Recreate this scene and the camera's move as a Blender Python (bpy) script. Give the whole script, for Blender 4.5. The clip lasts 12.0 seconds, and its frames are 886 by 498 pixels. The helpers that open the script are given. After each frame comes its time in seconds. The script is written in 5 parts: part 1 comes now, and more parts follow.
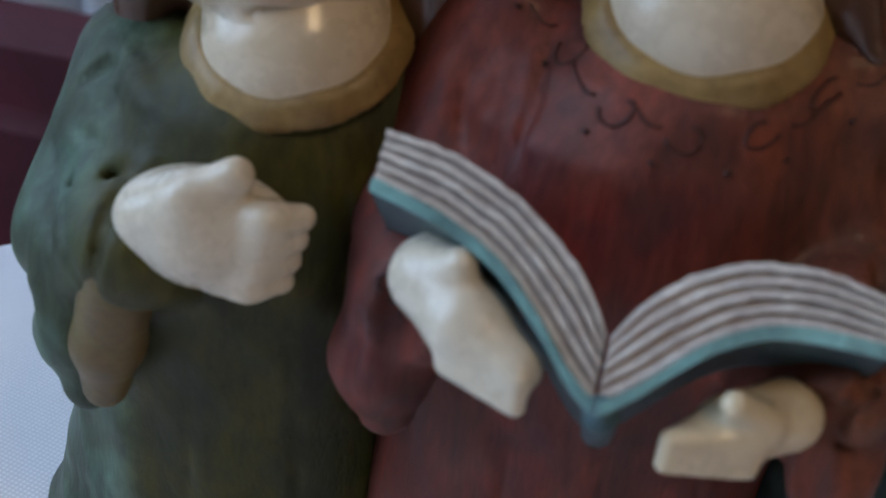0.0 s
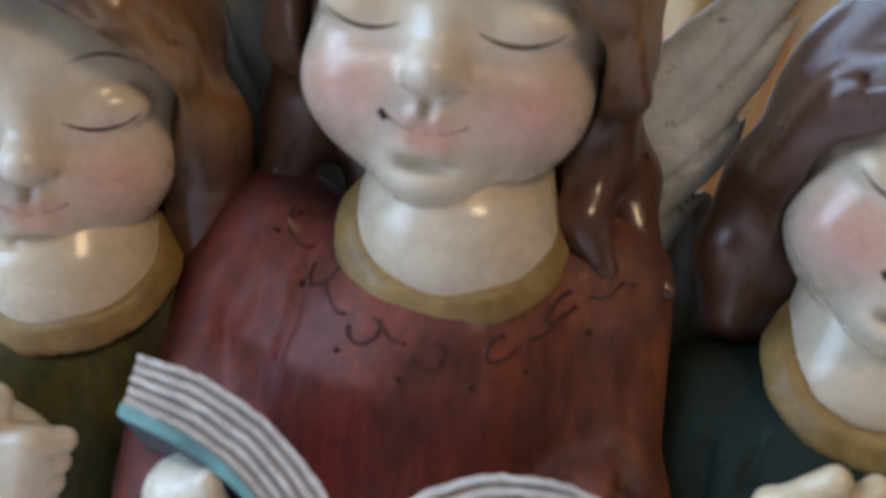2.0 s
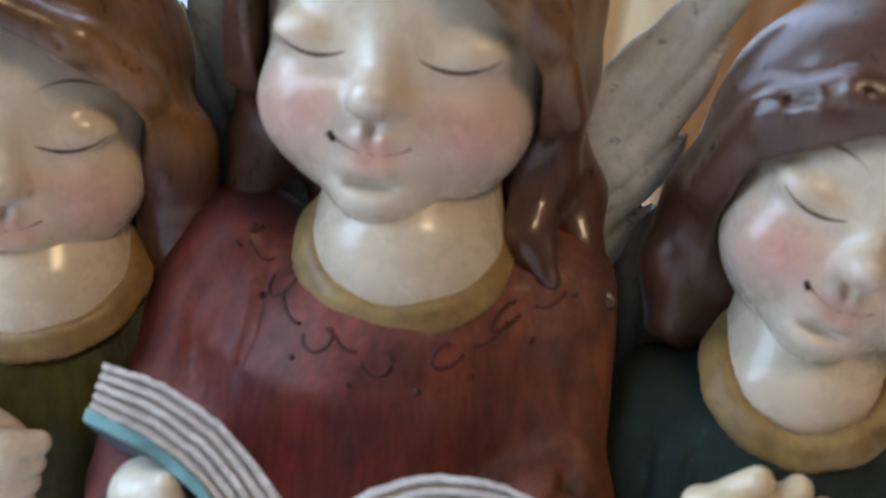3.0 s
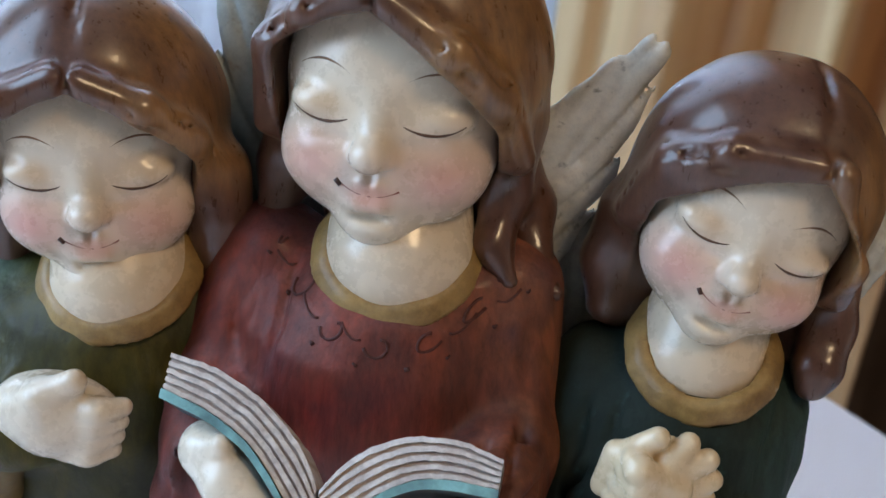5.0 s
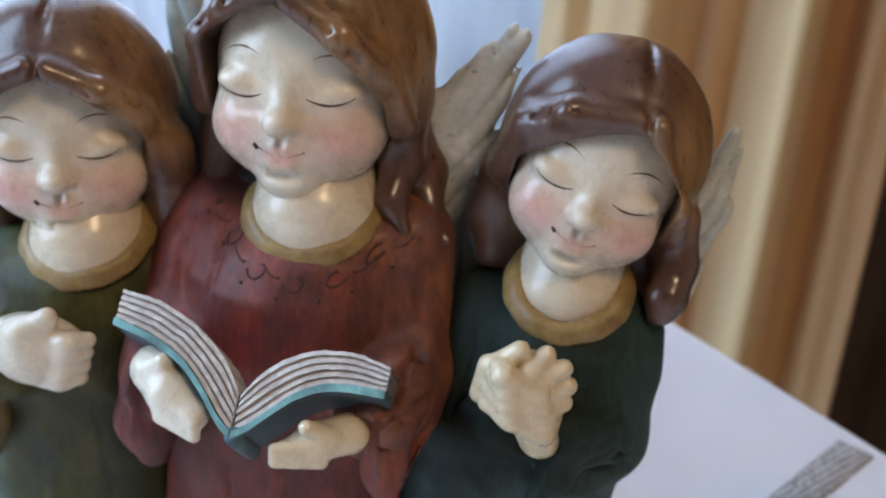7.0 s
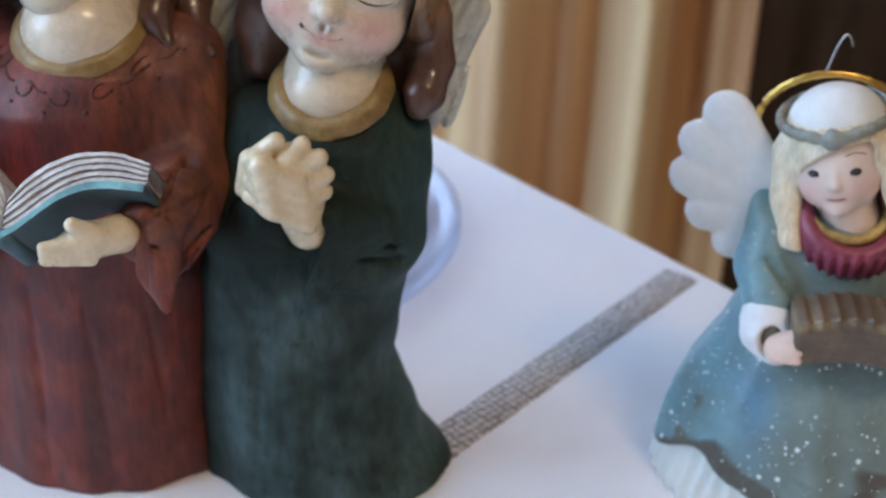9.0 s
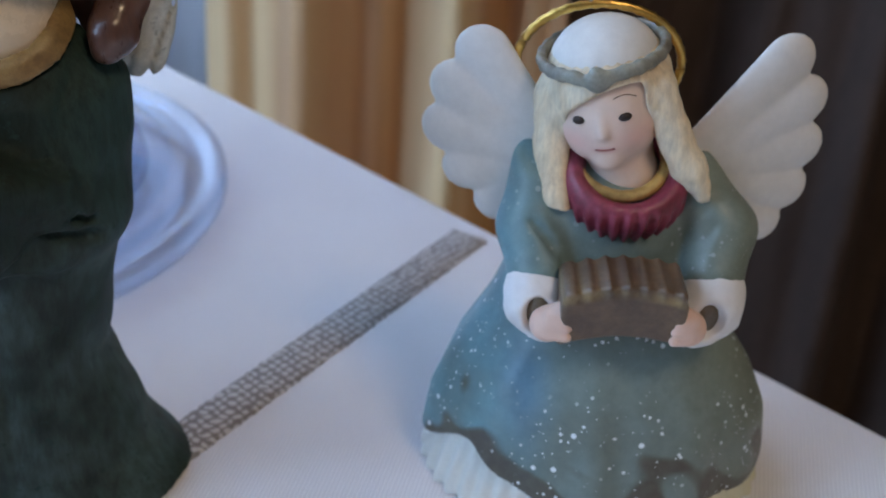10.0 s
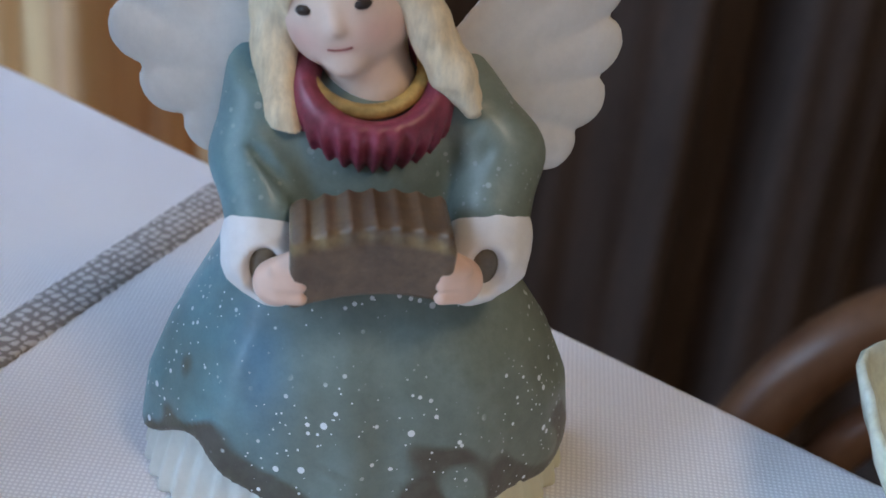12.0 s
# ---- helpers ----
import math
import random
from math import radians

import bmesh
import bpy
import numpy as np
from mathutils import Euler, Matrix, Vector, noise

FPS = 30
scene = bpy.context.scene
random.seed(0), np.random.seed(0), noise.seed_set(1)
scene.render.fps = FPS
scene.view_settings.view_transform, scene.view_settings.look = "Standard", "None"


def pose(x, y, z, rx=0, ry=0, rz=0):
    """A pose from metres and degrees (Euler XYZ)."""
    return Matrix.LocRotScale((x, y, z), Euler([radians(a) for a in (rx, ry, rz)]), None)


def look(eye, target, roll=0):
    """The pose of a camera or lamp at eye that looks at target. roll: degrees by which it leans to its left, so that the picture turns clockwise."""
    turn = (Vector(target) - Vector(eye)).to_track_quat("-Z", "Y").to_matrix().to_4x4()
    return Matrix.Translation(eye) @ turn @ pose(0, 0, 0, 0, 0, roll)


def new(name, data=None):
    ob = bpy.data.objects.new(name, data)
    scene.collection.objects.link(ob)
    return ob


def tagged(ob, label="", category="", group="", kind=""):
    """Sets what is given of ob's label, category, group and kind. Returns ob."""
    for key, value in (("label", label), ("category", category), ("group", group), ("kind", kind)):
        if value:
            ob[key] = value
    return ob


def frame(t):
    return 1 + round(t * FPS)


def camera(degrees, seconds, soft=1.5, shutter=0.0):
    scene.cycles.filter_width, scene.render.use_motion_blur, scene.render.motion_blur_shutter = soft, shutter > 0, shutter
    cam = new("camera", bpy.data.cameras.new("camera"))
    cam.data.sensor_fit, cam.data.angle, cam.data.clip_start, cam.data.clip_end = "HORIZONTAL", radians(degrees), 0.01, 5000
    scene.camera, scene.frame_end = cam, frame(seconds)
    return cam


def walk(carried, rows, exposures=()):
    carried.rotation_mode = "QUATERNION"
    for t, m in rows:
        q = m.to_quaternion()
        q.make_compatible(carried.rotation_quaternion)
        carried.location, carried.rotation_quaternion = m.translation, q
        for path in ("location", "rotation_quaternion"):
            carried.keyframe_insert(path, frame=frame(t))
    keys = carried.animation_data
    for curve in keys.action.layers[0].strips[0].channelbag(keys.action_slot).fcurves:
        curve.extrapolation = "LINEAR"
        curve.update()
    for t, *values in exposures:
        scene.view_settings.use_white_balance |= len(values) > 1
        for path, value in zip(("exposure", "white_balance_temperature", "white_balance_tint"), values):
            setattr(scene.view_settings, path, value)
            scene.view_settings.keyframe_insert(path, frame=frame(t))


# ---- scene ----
cam = camera(39.0, 12.0)
PATH = [
    (0, look((-0.00062, -0.12430, 0.12889), (-0.02283, 0.00283, 0.05244), 6.97)),
    (0.5, look((0.01093, -0.12475, 0.11893), (-0.01665, 0.00813, 0.05504), 6.25)),
    (1, look((0.00914, -0.12062, 0.13096), (-0.00588, 0.01005, 0.05885), 7.60)),
    (1.5, look((0.01254, -0.11895, 0.13727), (-0.00347, 0.01201, 0.06591), 6.71)),
    (2, look((0.01138, -0.12466, 0.13638), (-0.00140, 0.01359, 0.07961), 7.47)),
    (2.5, look((0.01773, -0.12602, 0.14038), (0.00297, 0.01203, 0.08359), 6.90)),
    (2.7, look((0.01912, -0.12742, 0.13973), (0.00306, 0.01085, 0.08385), 6.72)),
    (4.3, look((0.01983, -0.14136, 0.16675), (0.00629, -0.01090, 0.09398), 6.49)),
    (4.5, look((0.02274, -0.14520, 0.16972), (0.00662, -0.01495, 0.09709), 6.00)),
    (5, look((0.02532, -0.15640, 0.17416), (0.00968, -0.02582, 0.10201), 6.02)),
    (5.5, look((0.03538, -0.16752, 0.17727), (0.01585, -0.03606, 0.10773), 4.89)),
    (6, look((0.04049, -0.18007, 0.17963), (0.02071, -0.04848, 0.11040), 4.93)),
    (6.5, look((0.04418, -0.18493, 0.18268), (0.02526, -0.05364, 0.11266), 4.82)),
    (6.7, look((0.04693, -0.18703, 0.18165), (0.02709, -0.05538, 0.11255), 4.57)),
    (8.3, look((0.0760, -0.2020, 0.1617), (-0.190, 1.600, -0.608), 1.7)),
    (8.5, look((0.0770, -0.2025, 0.1615), (-0.173, 1.5935, -0.6785), 1.9)),
    (9, look((0.0880, -0.2060, 0.1610), (-0.116, 1.541, -0.791), 1.3)),
    (9.5, look((0.0985, -0.1935, 0.1515), (-0.075, 1.540, -0.828), 1.0)),
    (10, look((0.10666, -0.17377, 0.14708), (0.10874, -0.04420, 0.07153), 3.30)),
    (10.5, look((0.10970, -0.16205, 0.13721), (0.12104, -0.03346, 0.06082), 4.57)),
    (11, look((0.11182, -0.14765, 0.12966), (0.12755, -0.01973, 0.05291), 5.08)),
    (11.5, look((0.11376, -0.14149, 0.12518), (0.13259, -0.01295, 0.05020), 5.54)),
    (12, look((0.12507, -0.13798, 0.12072), (0.14565, -0.01056, 0.04429), 5.36)),
]
walk(cam, PATH, ((0.0, -0.82, 6450, 10), (0.5, -0.56, 6400, 10), (1.0, -0.50, 6400, 10), (2.5, -0.17, 6450, 10), (6.5, -0.08, 6450, 10),
                 (8.5, 0.12, 6300, 10), (9.2, 0.05, 6100, 10), (9.7, -0.22, 5950, 10), (10.5, -0.36, 5850, 10), (12.0, -0.20, 6150, 10)))
cam.data.dof.use_dof = True
cam.data.dof.focus_distance = 0.165
cam.data.dof.aperture_fstop = 30.0

# ---- light ----
world = bpy.data.worlds.new("world")
scene.world = world
world.use_nodes = True
wn = world.node_tree
sky = wn.nodes.new("ShaderNodeTexSky")
sky.sky_type = "NISHITA"
sky.sun_disc = False
sky.sun_elevation = radians(38)
sky.sun_rotation = radians(120)
wn.links.new(sky.outputs[0], wn.nodes["Background"].inputs[0])
wn.nodes["Background"].inputs[1].default_value = 0.15


def lamp(name, kind, where, target, energy, colour, size=(0.1, 0.1)):
    data = bpy.data.lights.new(name, kind)
    data.energy, data.color = energy, colour
    if kind == "AREA":
        data.shape, data.size, data.size_y = "RECTANGLE", size[0], size[1]
    if kind == "SUN":
        data.angle = radians(0.5)
    ob = new(name, data)
    ob.matrix_world = look(where, target)
    return ob


# daylight in the two window openings, and the warm ceiling lamp
lamp("window_light_left", "AREA", (-1.06, -0.30, 0.62), (0.0, -0.10, 0.05), 22.0, (0.50, 0.71, 1.0), (0.95, 1.1))
lamp("window_light_back", "AREA", (-0.50, 0.615, 0.53), (-0.50, 0.0, 0.50), 30.0, (0.60, 0.78, 1.0), (0.85, 1.0))
lamp("ceiling_lamp_light", "AREA", (0.62, -0.75, 1.36), (0.1, 0.0, 0.05), 7.5, (1.0, 0.72, 0.42), (0.32, 0.32))


# ---- materials ----
def shader(name, rough=0.5, metal=0.0, coat=0.0, spec=0.5):
    m = bpy.data.materials.new(name)
    m.use_nodes = True
    b = m.node_tree.nodes["Principled BSDF"]
    b.inputs["Roughness"].default_value = rough
    b.inputs["Metallic"].default_value = metal
    b.inputs["Coat Weight"].default_value = coat
    b.inputs["Coat Roughness"].default_value = 0.13
    b.inputs["Specular IOR Level"].default_value = spec
    return m, m.node_tree.nodes, m.node_tree.links, b


def mapped(nodes, links, scale):
    tc, mp = nodes.new("ShaderNodeTexCoord"), nodes.new("ShaderNodeMapping")
    mp.inputs["Scale"].default_value = scale
    links.new(tc.outputs["Object"], mp.inputs[0])
    return mp.outputs[0]


def noise_of(nodes, links, vec, scale, detail=4.0, rough=0.6):
    n = nodes.new("ShaderNodeTexNoise")
    n.inputs["Scale"].default_value, n.inputs["Detail"].default_value, n.inputs["Roughness"].default_value = scale, detail, rough
    links.new(vec, n.inputs["Vector"])
    return n.outputs[0]


def ramp_of(nodes, links, value, a, b, lo=(0, 0, 0), hi=(1, 1, 1)):
    r = nodes.new("ShaderNodeValToRGB")
    r.color_ramp.elements[0].position, r.color_ramp.elements[1].position = a, b
    r.color_ramp.elements[0].color, r.color_ramp.elements[1].color = (*lo, 1), (*hi, 1)
    links.new(value, r.inputs[0])
    return r.outputs[0]


def mix_of(nodes, links, fac, a, b, mode="MIX"):
    m = nodes.new("ShaderNodeMix")
    m.data_type, m.blend_type = "RGBA", mode
    for slot, v in ((0, fac), (6, a), (7, b)):
        if isinstance(v, (int, float)):
            m.inputs[slot].default_value = v
        elif isinstance(v, tuple):
            m.inputs[slot].default_value = (*v, 1)
        else:
            links.new(v, m.inputs[slot])
    return m.outputs[2]


def bump_of(nodes, links, height, b, strength, distance):
    bp = nodes.new("ShaderNodeBump")
    bp.inputs["Strength"].default_value, bp.inputs["Distance"].default_value = strength, distance
    links.new(height, bp.inputs["Height"])
    links.new(bp.outputs[0], b.inputs["Normal"])


def painted(name, stain, amount, rough, coat=0.0, stretch=(1, 1, 1), coarse=110.0, fine=700.0, bump=0.35, wear=None, grain=0.5, spec=0.5):
    """Hand-painted resin or bisque: the coat of paint held in the mesh, brushed over with a stain and speckled."""
    m, n, l, b = shader(name, rough, 0.0, coat, spec)
    at = n.new("ShaderNodeAttribute")
    at.attribute_name = "paint"
    vec = mapped(n, l, stretch)
    big = ramp_of(n, l, noise_of(n, l, vec, coarse), 0.38, 0.68)
    small = noise_of(n, l, vec, fine, 6.0, 0.7)
    half = n.new("ShaderNodeMath")
    half.operation = "MULTIPLY"
    half.inputs[1].default_value = amount
    l.new(big, half.inputs[0])
    col = mix_of(n, l, half.outputs[0], at.outputs[0], stain)
    col = mix_of(n, l, grain, col, ramp_of(n, l, small, 0.3, 0.62, (0.55, 0.55, 0.55), (1.25, 1.25, 1.25)), "MULTIPLY")
    if wear:
        spots = ramp_of(n, l, noise_of(n, l, mapped(n, l, (1, 1, 1)), 420.0, 3.0), 0.62, 0.72)
        col = mix_of(n, l, spots, col, wear)
    l.new(col, b.inputs["Base Color"])
    l.new(ramp_of(n, l, small, 0.2, 0.8, (rough * 0.75,) * 3, (min(1, rough * 1.3),) * 3), b.inputs["Roughness"])
    bump_of(n, l, small, b, bump, 0.0004)
    return m


M_SKIN = painted("ivory_resin_skin", (0.66, 0.50, 0.30), 0.30, 0.27, 0.4, (1, 1, 1), 45, 260, 0.06, None, 0.14)
M_HAIR = painted("brown_glazed_hair", (0.050, 0.020, 0.014), 0.62, 0.30, 0.5, (1.3, 1.3, 0.3), 120, 520, 0.15, None, 0.65)
M_RED = painted("red_robe_paint", (0.075, 0.030, 0.026), 0.85, 0.46, 0.06, (1.6, 1.6, 0.35), 95, 560, 0.6, None, 0.8, 0.32)
M_GREEN = painted("olive_robe_paint", (0.022, 0.024, 0.011), 0.85, 0.48, 0.05, (1.2, 1.2, 0.5), 110, 560, 0.6, None, 0.8, 0.28)
M_TEAL = painted("dark_teal_robe_paint", (0.016, 0.020, 0.014), 0.75, 0.58, 0.0, (1.4, 1.4, 0.4), 90, 560, 0.6, (0.022, 0.045, 0.038), 0.8, 0.18)
M_GOLD = painted("mustard_trim_paint", (0.16, 0.085, 0.025), 0.7, 0.40, 0.1, (1, 1, 1), 190, 800, 0.4)
M_WING = painted("grey_white_wing_paint", (0.34, 0.31, 0.22), 0.45, 0.5, 0.0, (1, 1, 1), 150, 600, 0.4, (0.30, 0.29, 0.24))
M_PAGE = painted("cream_page_paint", (0.36, 0.28, 0.25), 0.65, 0.6, 0.0, (1, 1, 1), 300, 900, 0.5)
M_COVER = painted("blue_green_cover_paint", (0.035, 0.075, 0.085), 0.7, 0.42, 0.15, (1, 1, 1), 160, 800, 0.35)
M_LINE = painted("brown_ink_line", (0.03, 0.012, 0.008), 0.4, 0.5)
M_BISQUE = painted("matt_white_bisque", (0.66, 0.60, 0.52), 0.3, 0.62, 0.0, (1, 1, 1), 60, 500, 0.12, None, 0.12)
M_FAIR = painted("pink_bisque_skin", (0.78, 0.52, 0.40), 0.25, 0.55, 0.05, (1, 1, 1), 60, 400, 0.05, None, 0.1)
M_BLOND = painted("pale_blond_hair_paint", (0.55, 0.36, 0.15), 0.55, 0.55, 0.05, (1.5, 1.5, 0.4), 160, 600, 0.3)
M_MAROON = painted("maroon_collar_paint", (0.13, 0.018, 0.03), 0.6, 0.38, 0.2, (1, 1, 1), 240, 800, 0.3)
M_BELLOWS = painted("bronze_brown_paint", (0.075, 0.05, 0.035), 0.75, 0.42, 0.15, (1, 1, 1), 170, 800, 0.35)


def snowy_dress():
    m, n, l, b = shader("pale_blue_dress_paint", 0.45, 0.0, 0.12)
    at = n.new("ShaderNodeAttribute")
    at.attribute_name = "paint"
    vec = mapped(n, l, (1, 1, 1))
    big = ramp_of(n, l, noise_of(n, l, vec, 75.0), 0.40, 0.66)
    col = mix_of(n, l, big, at.outputs[0], mix_of(n, l, 0.5, at.outputs[0], (0.11, 0.12, 0.085)))
    small = noise_of(n, l, vec, 600.0, 6.0)
    col = mix_of(n, l, 0.4, col, ramp_of(n, l, small, 0.3, 0.65, (0.6, 0.6, 0.6), (1.2, 1.2, 1.2)), "MULTIPLY")
    # flecks of white paint of two sizes, thinned out by a slow noise
    thin = ramp_of(n, l, noise_of(n, l, vec, 75.0, 2.0), 0.42, 0.56)
    for scale, width in ((250.0, 0.13), (420.0, 0.14), (800.0, 0.13)):
        v = n.new("ShaderNodeTexVoronoi")
        v.inputs["Scale"].default_value = scale
        l.new(vec, v.inputs["Vector"])
        dot = ramp_of(n, l, v.outputs[0], width * 0.8, width, (1, 1, 1), (0, 0, 0))
        low = n.new("ShaderNodeAttribute")
        low.attribute_name = "fleck"
        g = n.new("ShaderNodeMath")
        g.operation = "MULTIPLY"
        l.new(dot, g.inputs[0])
        l.new(low.outputs["Fac"], g.inputs[1])
        g2 = n.new("ShaderNodeMath")
        g2.operation = "MULTIPLY"
        l.new(g.outputs[0], g2.inputs[0])
        l.new(thin, g2.inputs[1])
        col = mix_of(n, l, g2.outputs[0], col, (0.80, 0.84, 0.86))
    l.new(col, b.inputs["Base Color"])
    bump_of(n, l, small, b, 0.25, 0.0004)
    return m


M_DRESS = snowy_dress()


def plain(name, colour, colour2, rough, scale=(1, 1, 1), size=6.0, metal=0.0, bump=0.2, dist=0.001, coat=0.0):
    m, n, l, b = shader(name, rough, metal, coat)
    vec = mapped(n, l, scale)
    v = noise_of(n, l, vec, size, 6.0)
    f = noise_of(n, l, vec, size * 9, 5.0)
    col = mix_of(n, l, ramp_of(n, l, v, 0.35, 0.65), colour, colour2)
    col = mix_of(n, l, 0.35, col, ramp_of(n, l, f, 0.3, 0.65, (0.6, 0.6, 0.6), (1.2, 1.2, 1.2)), "MULTIPLY")
    l.new(col, b.inputs["Base Color"])
    bump_of(n, l, f, b, bump, dist)
    return m


def woven(name, colour, colour2, pitch, turn, rough=0.8, uneven=1.2):
    """Plain linen weave: two crossed sets of threads."""
    m, n, l, b = shader(name, rough, 0.0, 0.0, 0.3)
    b.inputs["Sheen Weight"].default_value = 0.15
    tc, mp = n.new("ShaderNodeTexCoord"), n.new("ShaderNodeMapping")
    mp.inputs["Rotation"].default_value = (0, 0, radians(turn))
    l.new(tc.outputs["Object"], mp.inputs[0])
    waves = []
    for axis in ("X", "Y"):
        w = n.new("ShaderNodeTexWave")
        w.wave_type, w.bands_direction, w.wave_profile = "BANDS", axis, "SIN"
        w.inputs["Scale"].default_value = 0.314 / pitch
        w.inputs["Distortion"].default_value = uneven
        w.inputs["Detail"].default_value = 2.0
        w.inputs["Detail Scale"].default_value = 3.0
        l.new(mp.outputs[0], w.inputs["Vector"])
        waves.append(w.outputs[1])
    mul = n.new("ShaderNodeMath")
    mul.operation = "MULTIPLY"
    l.new(waves[0], mul.inputs[0])
    l.new(waves[1], mul.inputs[1])
    col = mix_of(n, l, ramp_of(n, l, mul.outputs[0], 0.05, 0.45), colour2, colour)
    v = noise_of(n, l, mp.outputs[0], 22.0, 3.0)
    col = mix_of(n, l, 0.5, col, ramp_of(n, l, v, 0.35, 0.7, (0.88, 0.88, 0.9), (1.03, 1.02, 1.0)), "MULTIPLY")
    l.new(col, b.inputs["Base Color"])
    bump_of(n, l, mul.outputs[0], b, 0.3, pitch * 0.3)
    return m


M_CLOTH = woven("white_linen_weave", (0.90, 0.885, 0.89), (0.74, 0.72, 0.74), 0.00075, 12.0)
M_STRIPE = woven("grey_beige_woven_band", (0.62, 0.58, 0.55), (0.26, 0.23, 0.21), 0.0019, 40.0, 0.8, 4.0)
M_WOOD = plain("brown_varnished_wood", (0.20, 0.105, 0.055), (0.12, 0.055, 0.028), 0.38, (8, 8, 1), 5.0, 0, 0.2, 0.0006, 0.2)
M_PLASTER = plain("cream_wall_plaster", (0.62, 0.55, 0.44), (0.56, 0.48, 0.38), 0.9, (1, 1, 1), 4.0)
M_CEIL = plain("white_ceiling_paint", (0.78, 0.76, 0.72), (0.72, 0.70, 0.66), 0.95, (1, 1, 1), 3.0)
M_FLOOR = plain("oak_floor", (0.24, 0.14, 0.075), (0.16, 0.09, 0.05), 0.45, (2, 14, 2), 2.5)
M_FRAME = plain("white_window_paint", (0.80, 0.80, 0.78), (0.74, 0.74, 0.72), 0.45, (1, 1, 1), 9.0)
M_DARKRED = plain("dark_red_velvet", (0.085, 0.008, 0.016), (0.055, 0.006, 0.012), 0.85, (1, 1, 1), 22.0, 0, 0.4)
M_BROWNDRAPE = plain("dark_brown_drape", (0.085, 0.056, 0.043), (0.054, 0.035, 0.027), 0.75, (4, 4, 1), 9.0, 0, 0.4)
M_SHADE = plain("cream_lampshade", (0.72, 0.62, 0.46), (0.66, 0.56, 0.40), 0.8, (1, 1, 1), 12.0)
M_GILT = plain("gold_cord", (0.75, 0.48, 0.13), (0.60, 0.36, 0.08), 0.28, (1, 1, 1), 300.0, 1.0, 0.2, 0.0002)
M_WIRE = plain("dull_steel_wire", (0.42, 0.40, 0.37), (0.30, 0.28, 0.26), 0.35, (1, 1, 1), 200.0, 1.0)


def satin():
    """Gold satin whose tone varies to brown in broad upright bands."""
    m, n, l, b = shader("gold_satin", 0.42, 0.0, 0.0, 0.5)
    b.inputs["Sheen Weight"].default_value = 0.3
    vec = mapped(n, l, (1, 1, 0.05))
    tone = ramp_of(n, l, noise_of(n, l, vec, 14.0, 2.0), 0.40, 0.60)
    col = mix_of(n, l, tone, (0.78, 0.55, 0.29), (0.52, 0.265, 0.115))
    thread = noise_of(n, l, mapped(n, l, (1, 1, 0.02)), 500.0, 3.0)
    col = mix_of(n, l, 0.3, col, ramp_of(n, l, thread, 0.3, 0.7, (0.7, 0.7, 0.7), (1.2, 1.2, 1.2)), "MULTIPLY")
    l.new(col, b.inputs["Base Color"])
    bump_of(n, l, thread, b, 0.15, 0.0005)
    return m


M_SATIN = satin()


def glass(name, tint=(0.97, 0.985, 1.0), rough=0.0):
    m, n, l, b = shader(name, rough)
    b.inputs["Base Color"].default_value = (*tint, 1)
    b.inputs["Transmission Weight"].default_value = 1.0
    b.inputs["IOR"].default_value = 1.48
    return m


def clear_glass():
    """Clear glass seen straight through, its gloss rising towards grazing angles."""
    m = bpy.data.materials.new("clear_thick_glass")
    m.use_nodes = True
    n, l = m.node_tree.nodes, m.node_tree.links
    n.remove(n["Principled BSDF"])
    see, gloss, fres, mix = (n.new("ShaderNode" + k) for k in ("BsdfTransparent", "BsdfGlossy", "LayerWeight", "MixShader"))
    see.inputs[0].default_value = (0.85, 0.885, 0.95, 1)
    gloss.inputs["Roughness"].default_value = 0.03
    fres.inputs["Blend"].default_value = 0.12
    l.new(ramp_of(n, l, fres.outputs["Facing"], 0.0, 1.0, (0.07, 0.07, 0.07), (0.75, 0.75, 0.75)), mix.inputs[0])
    l.new(see.outputs[0], mix.inputs[1])
    l.new(gloss.outputs[0], mix.inputs[2])
    l.new(mix.outputs[0], n["Material Output"].inputs[0])
    return m


def sheer():
    """White net curtain that lets daylight through."""
    m = bpy.data.materials.new("white_net_voile")
    m.use_nodes = True
    n, l = m.node_tree.nodes, m.node_tree.links
    b = n["Principled BSDF"]
    b.inputs["Base Color"].default_value = (0.82, 0.82, 0.84, 1)
    b.inputs["Roughness"].default_value = 0.9
    thru, mix = n.new("ShaderNodeBsdfTranslucent"), n.new("ShaderNodeMixShader")
    v = noise_of(n, l, mapped(n, l, (1, 1, 0.05)), 40.0, 3.0)
    l.new(ramp_of(n, l, v, 0.3, 0.7, (0.66, 0.68, 0.74), (0.88, 0.88, 0.90)), thru.inputs[0])
    mix.inputs[0].default_value = 0.6
    l.new(b.outputs[0], mix.inputs[1])
    l.new(thru.outputs[0], mix.inputs[2])
    l.new(mix.outputs[0], n["Material Output"].inputs[0])
    return m


M_GLASS = clear_glass()
M_SHEER = sheer()
M_PANE = glass("window_glass")


# ---- sculpting: smooth solids meshed on a grid, in millimetres ----
def smin(a, b, k):
    if k <= 0:
        return np.minimum(a, b)
    h = np.clip(0.5 + 0.5 * (b - a) / k, 0, 1)
    return b + (a - b) * h - k * h * (1 - h)


def smax(a, b, k):
    return -smin(-a, -b, k)


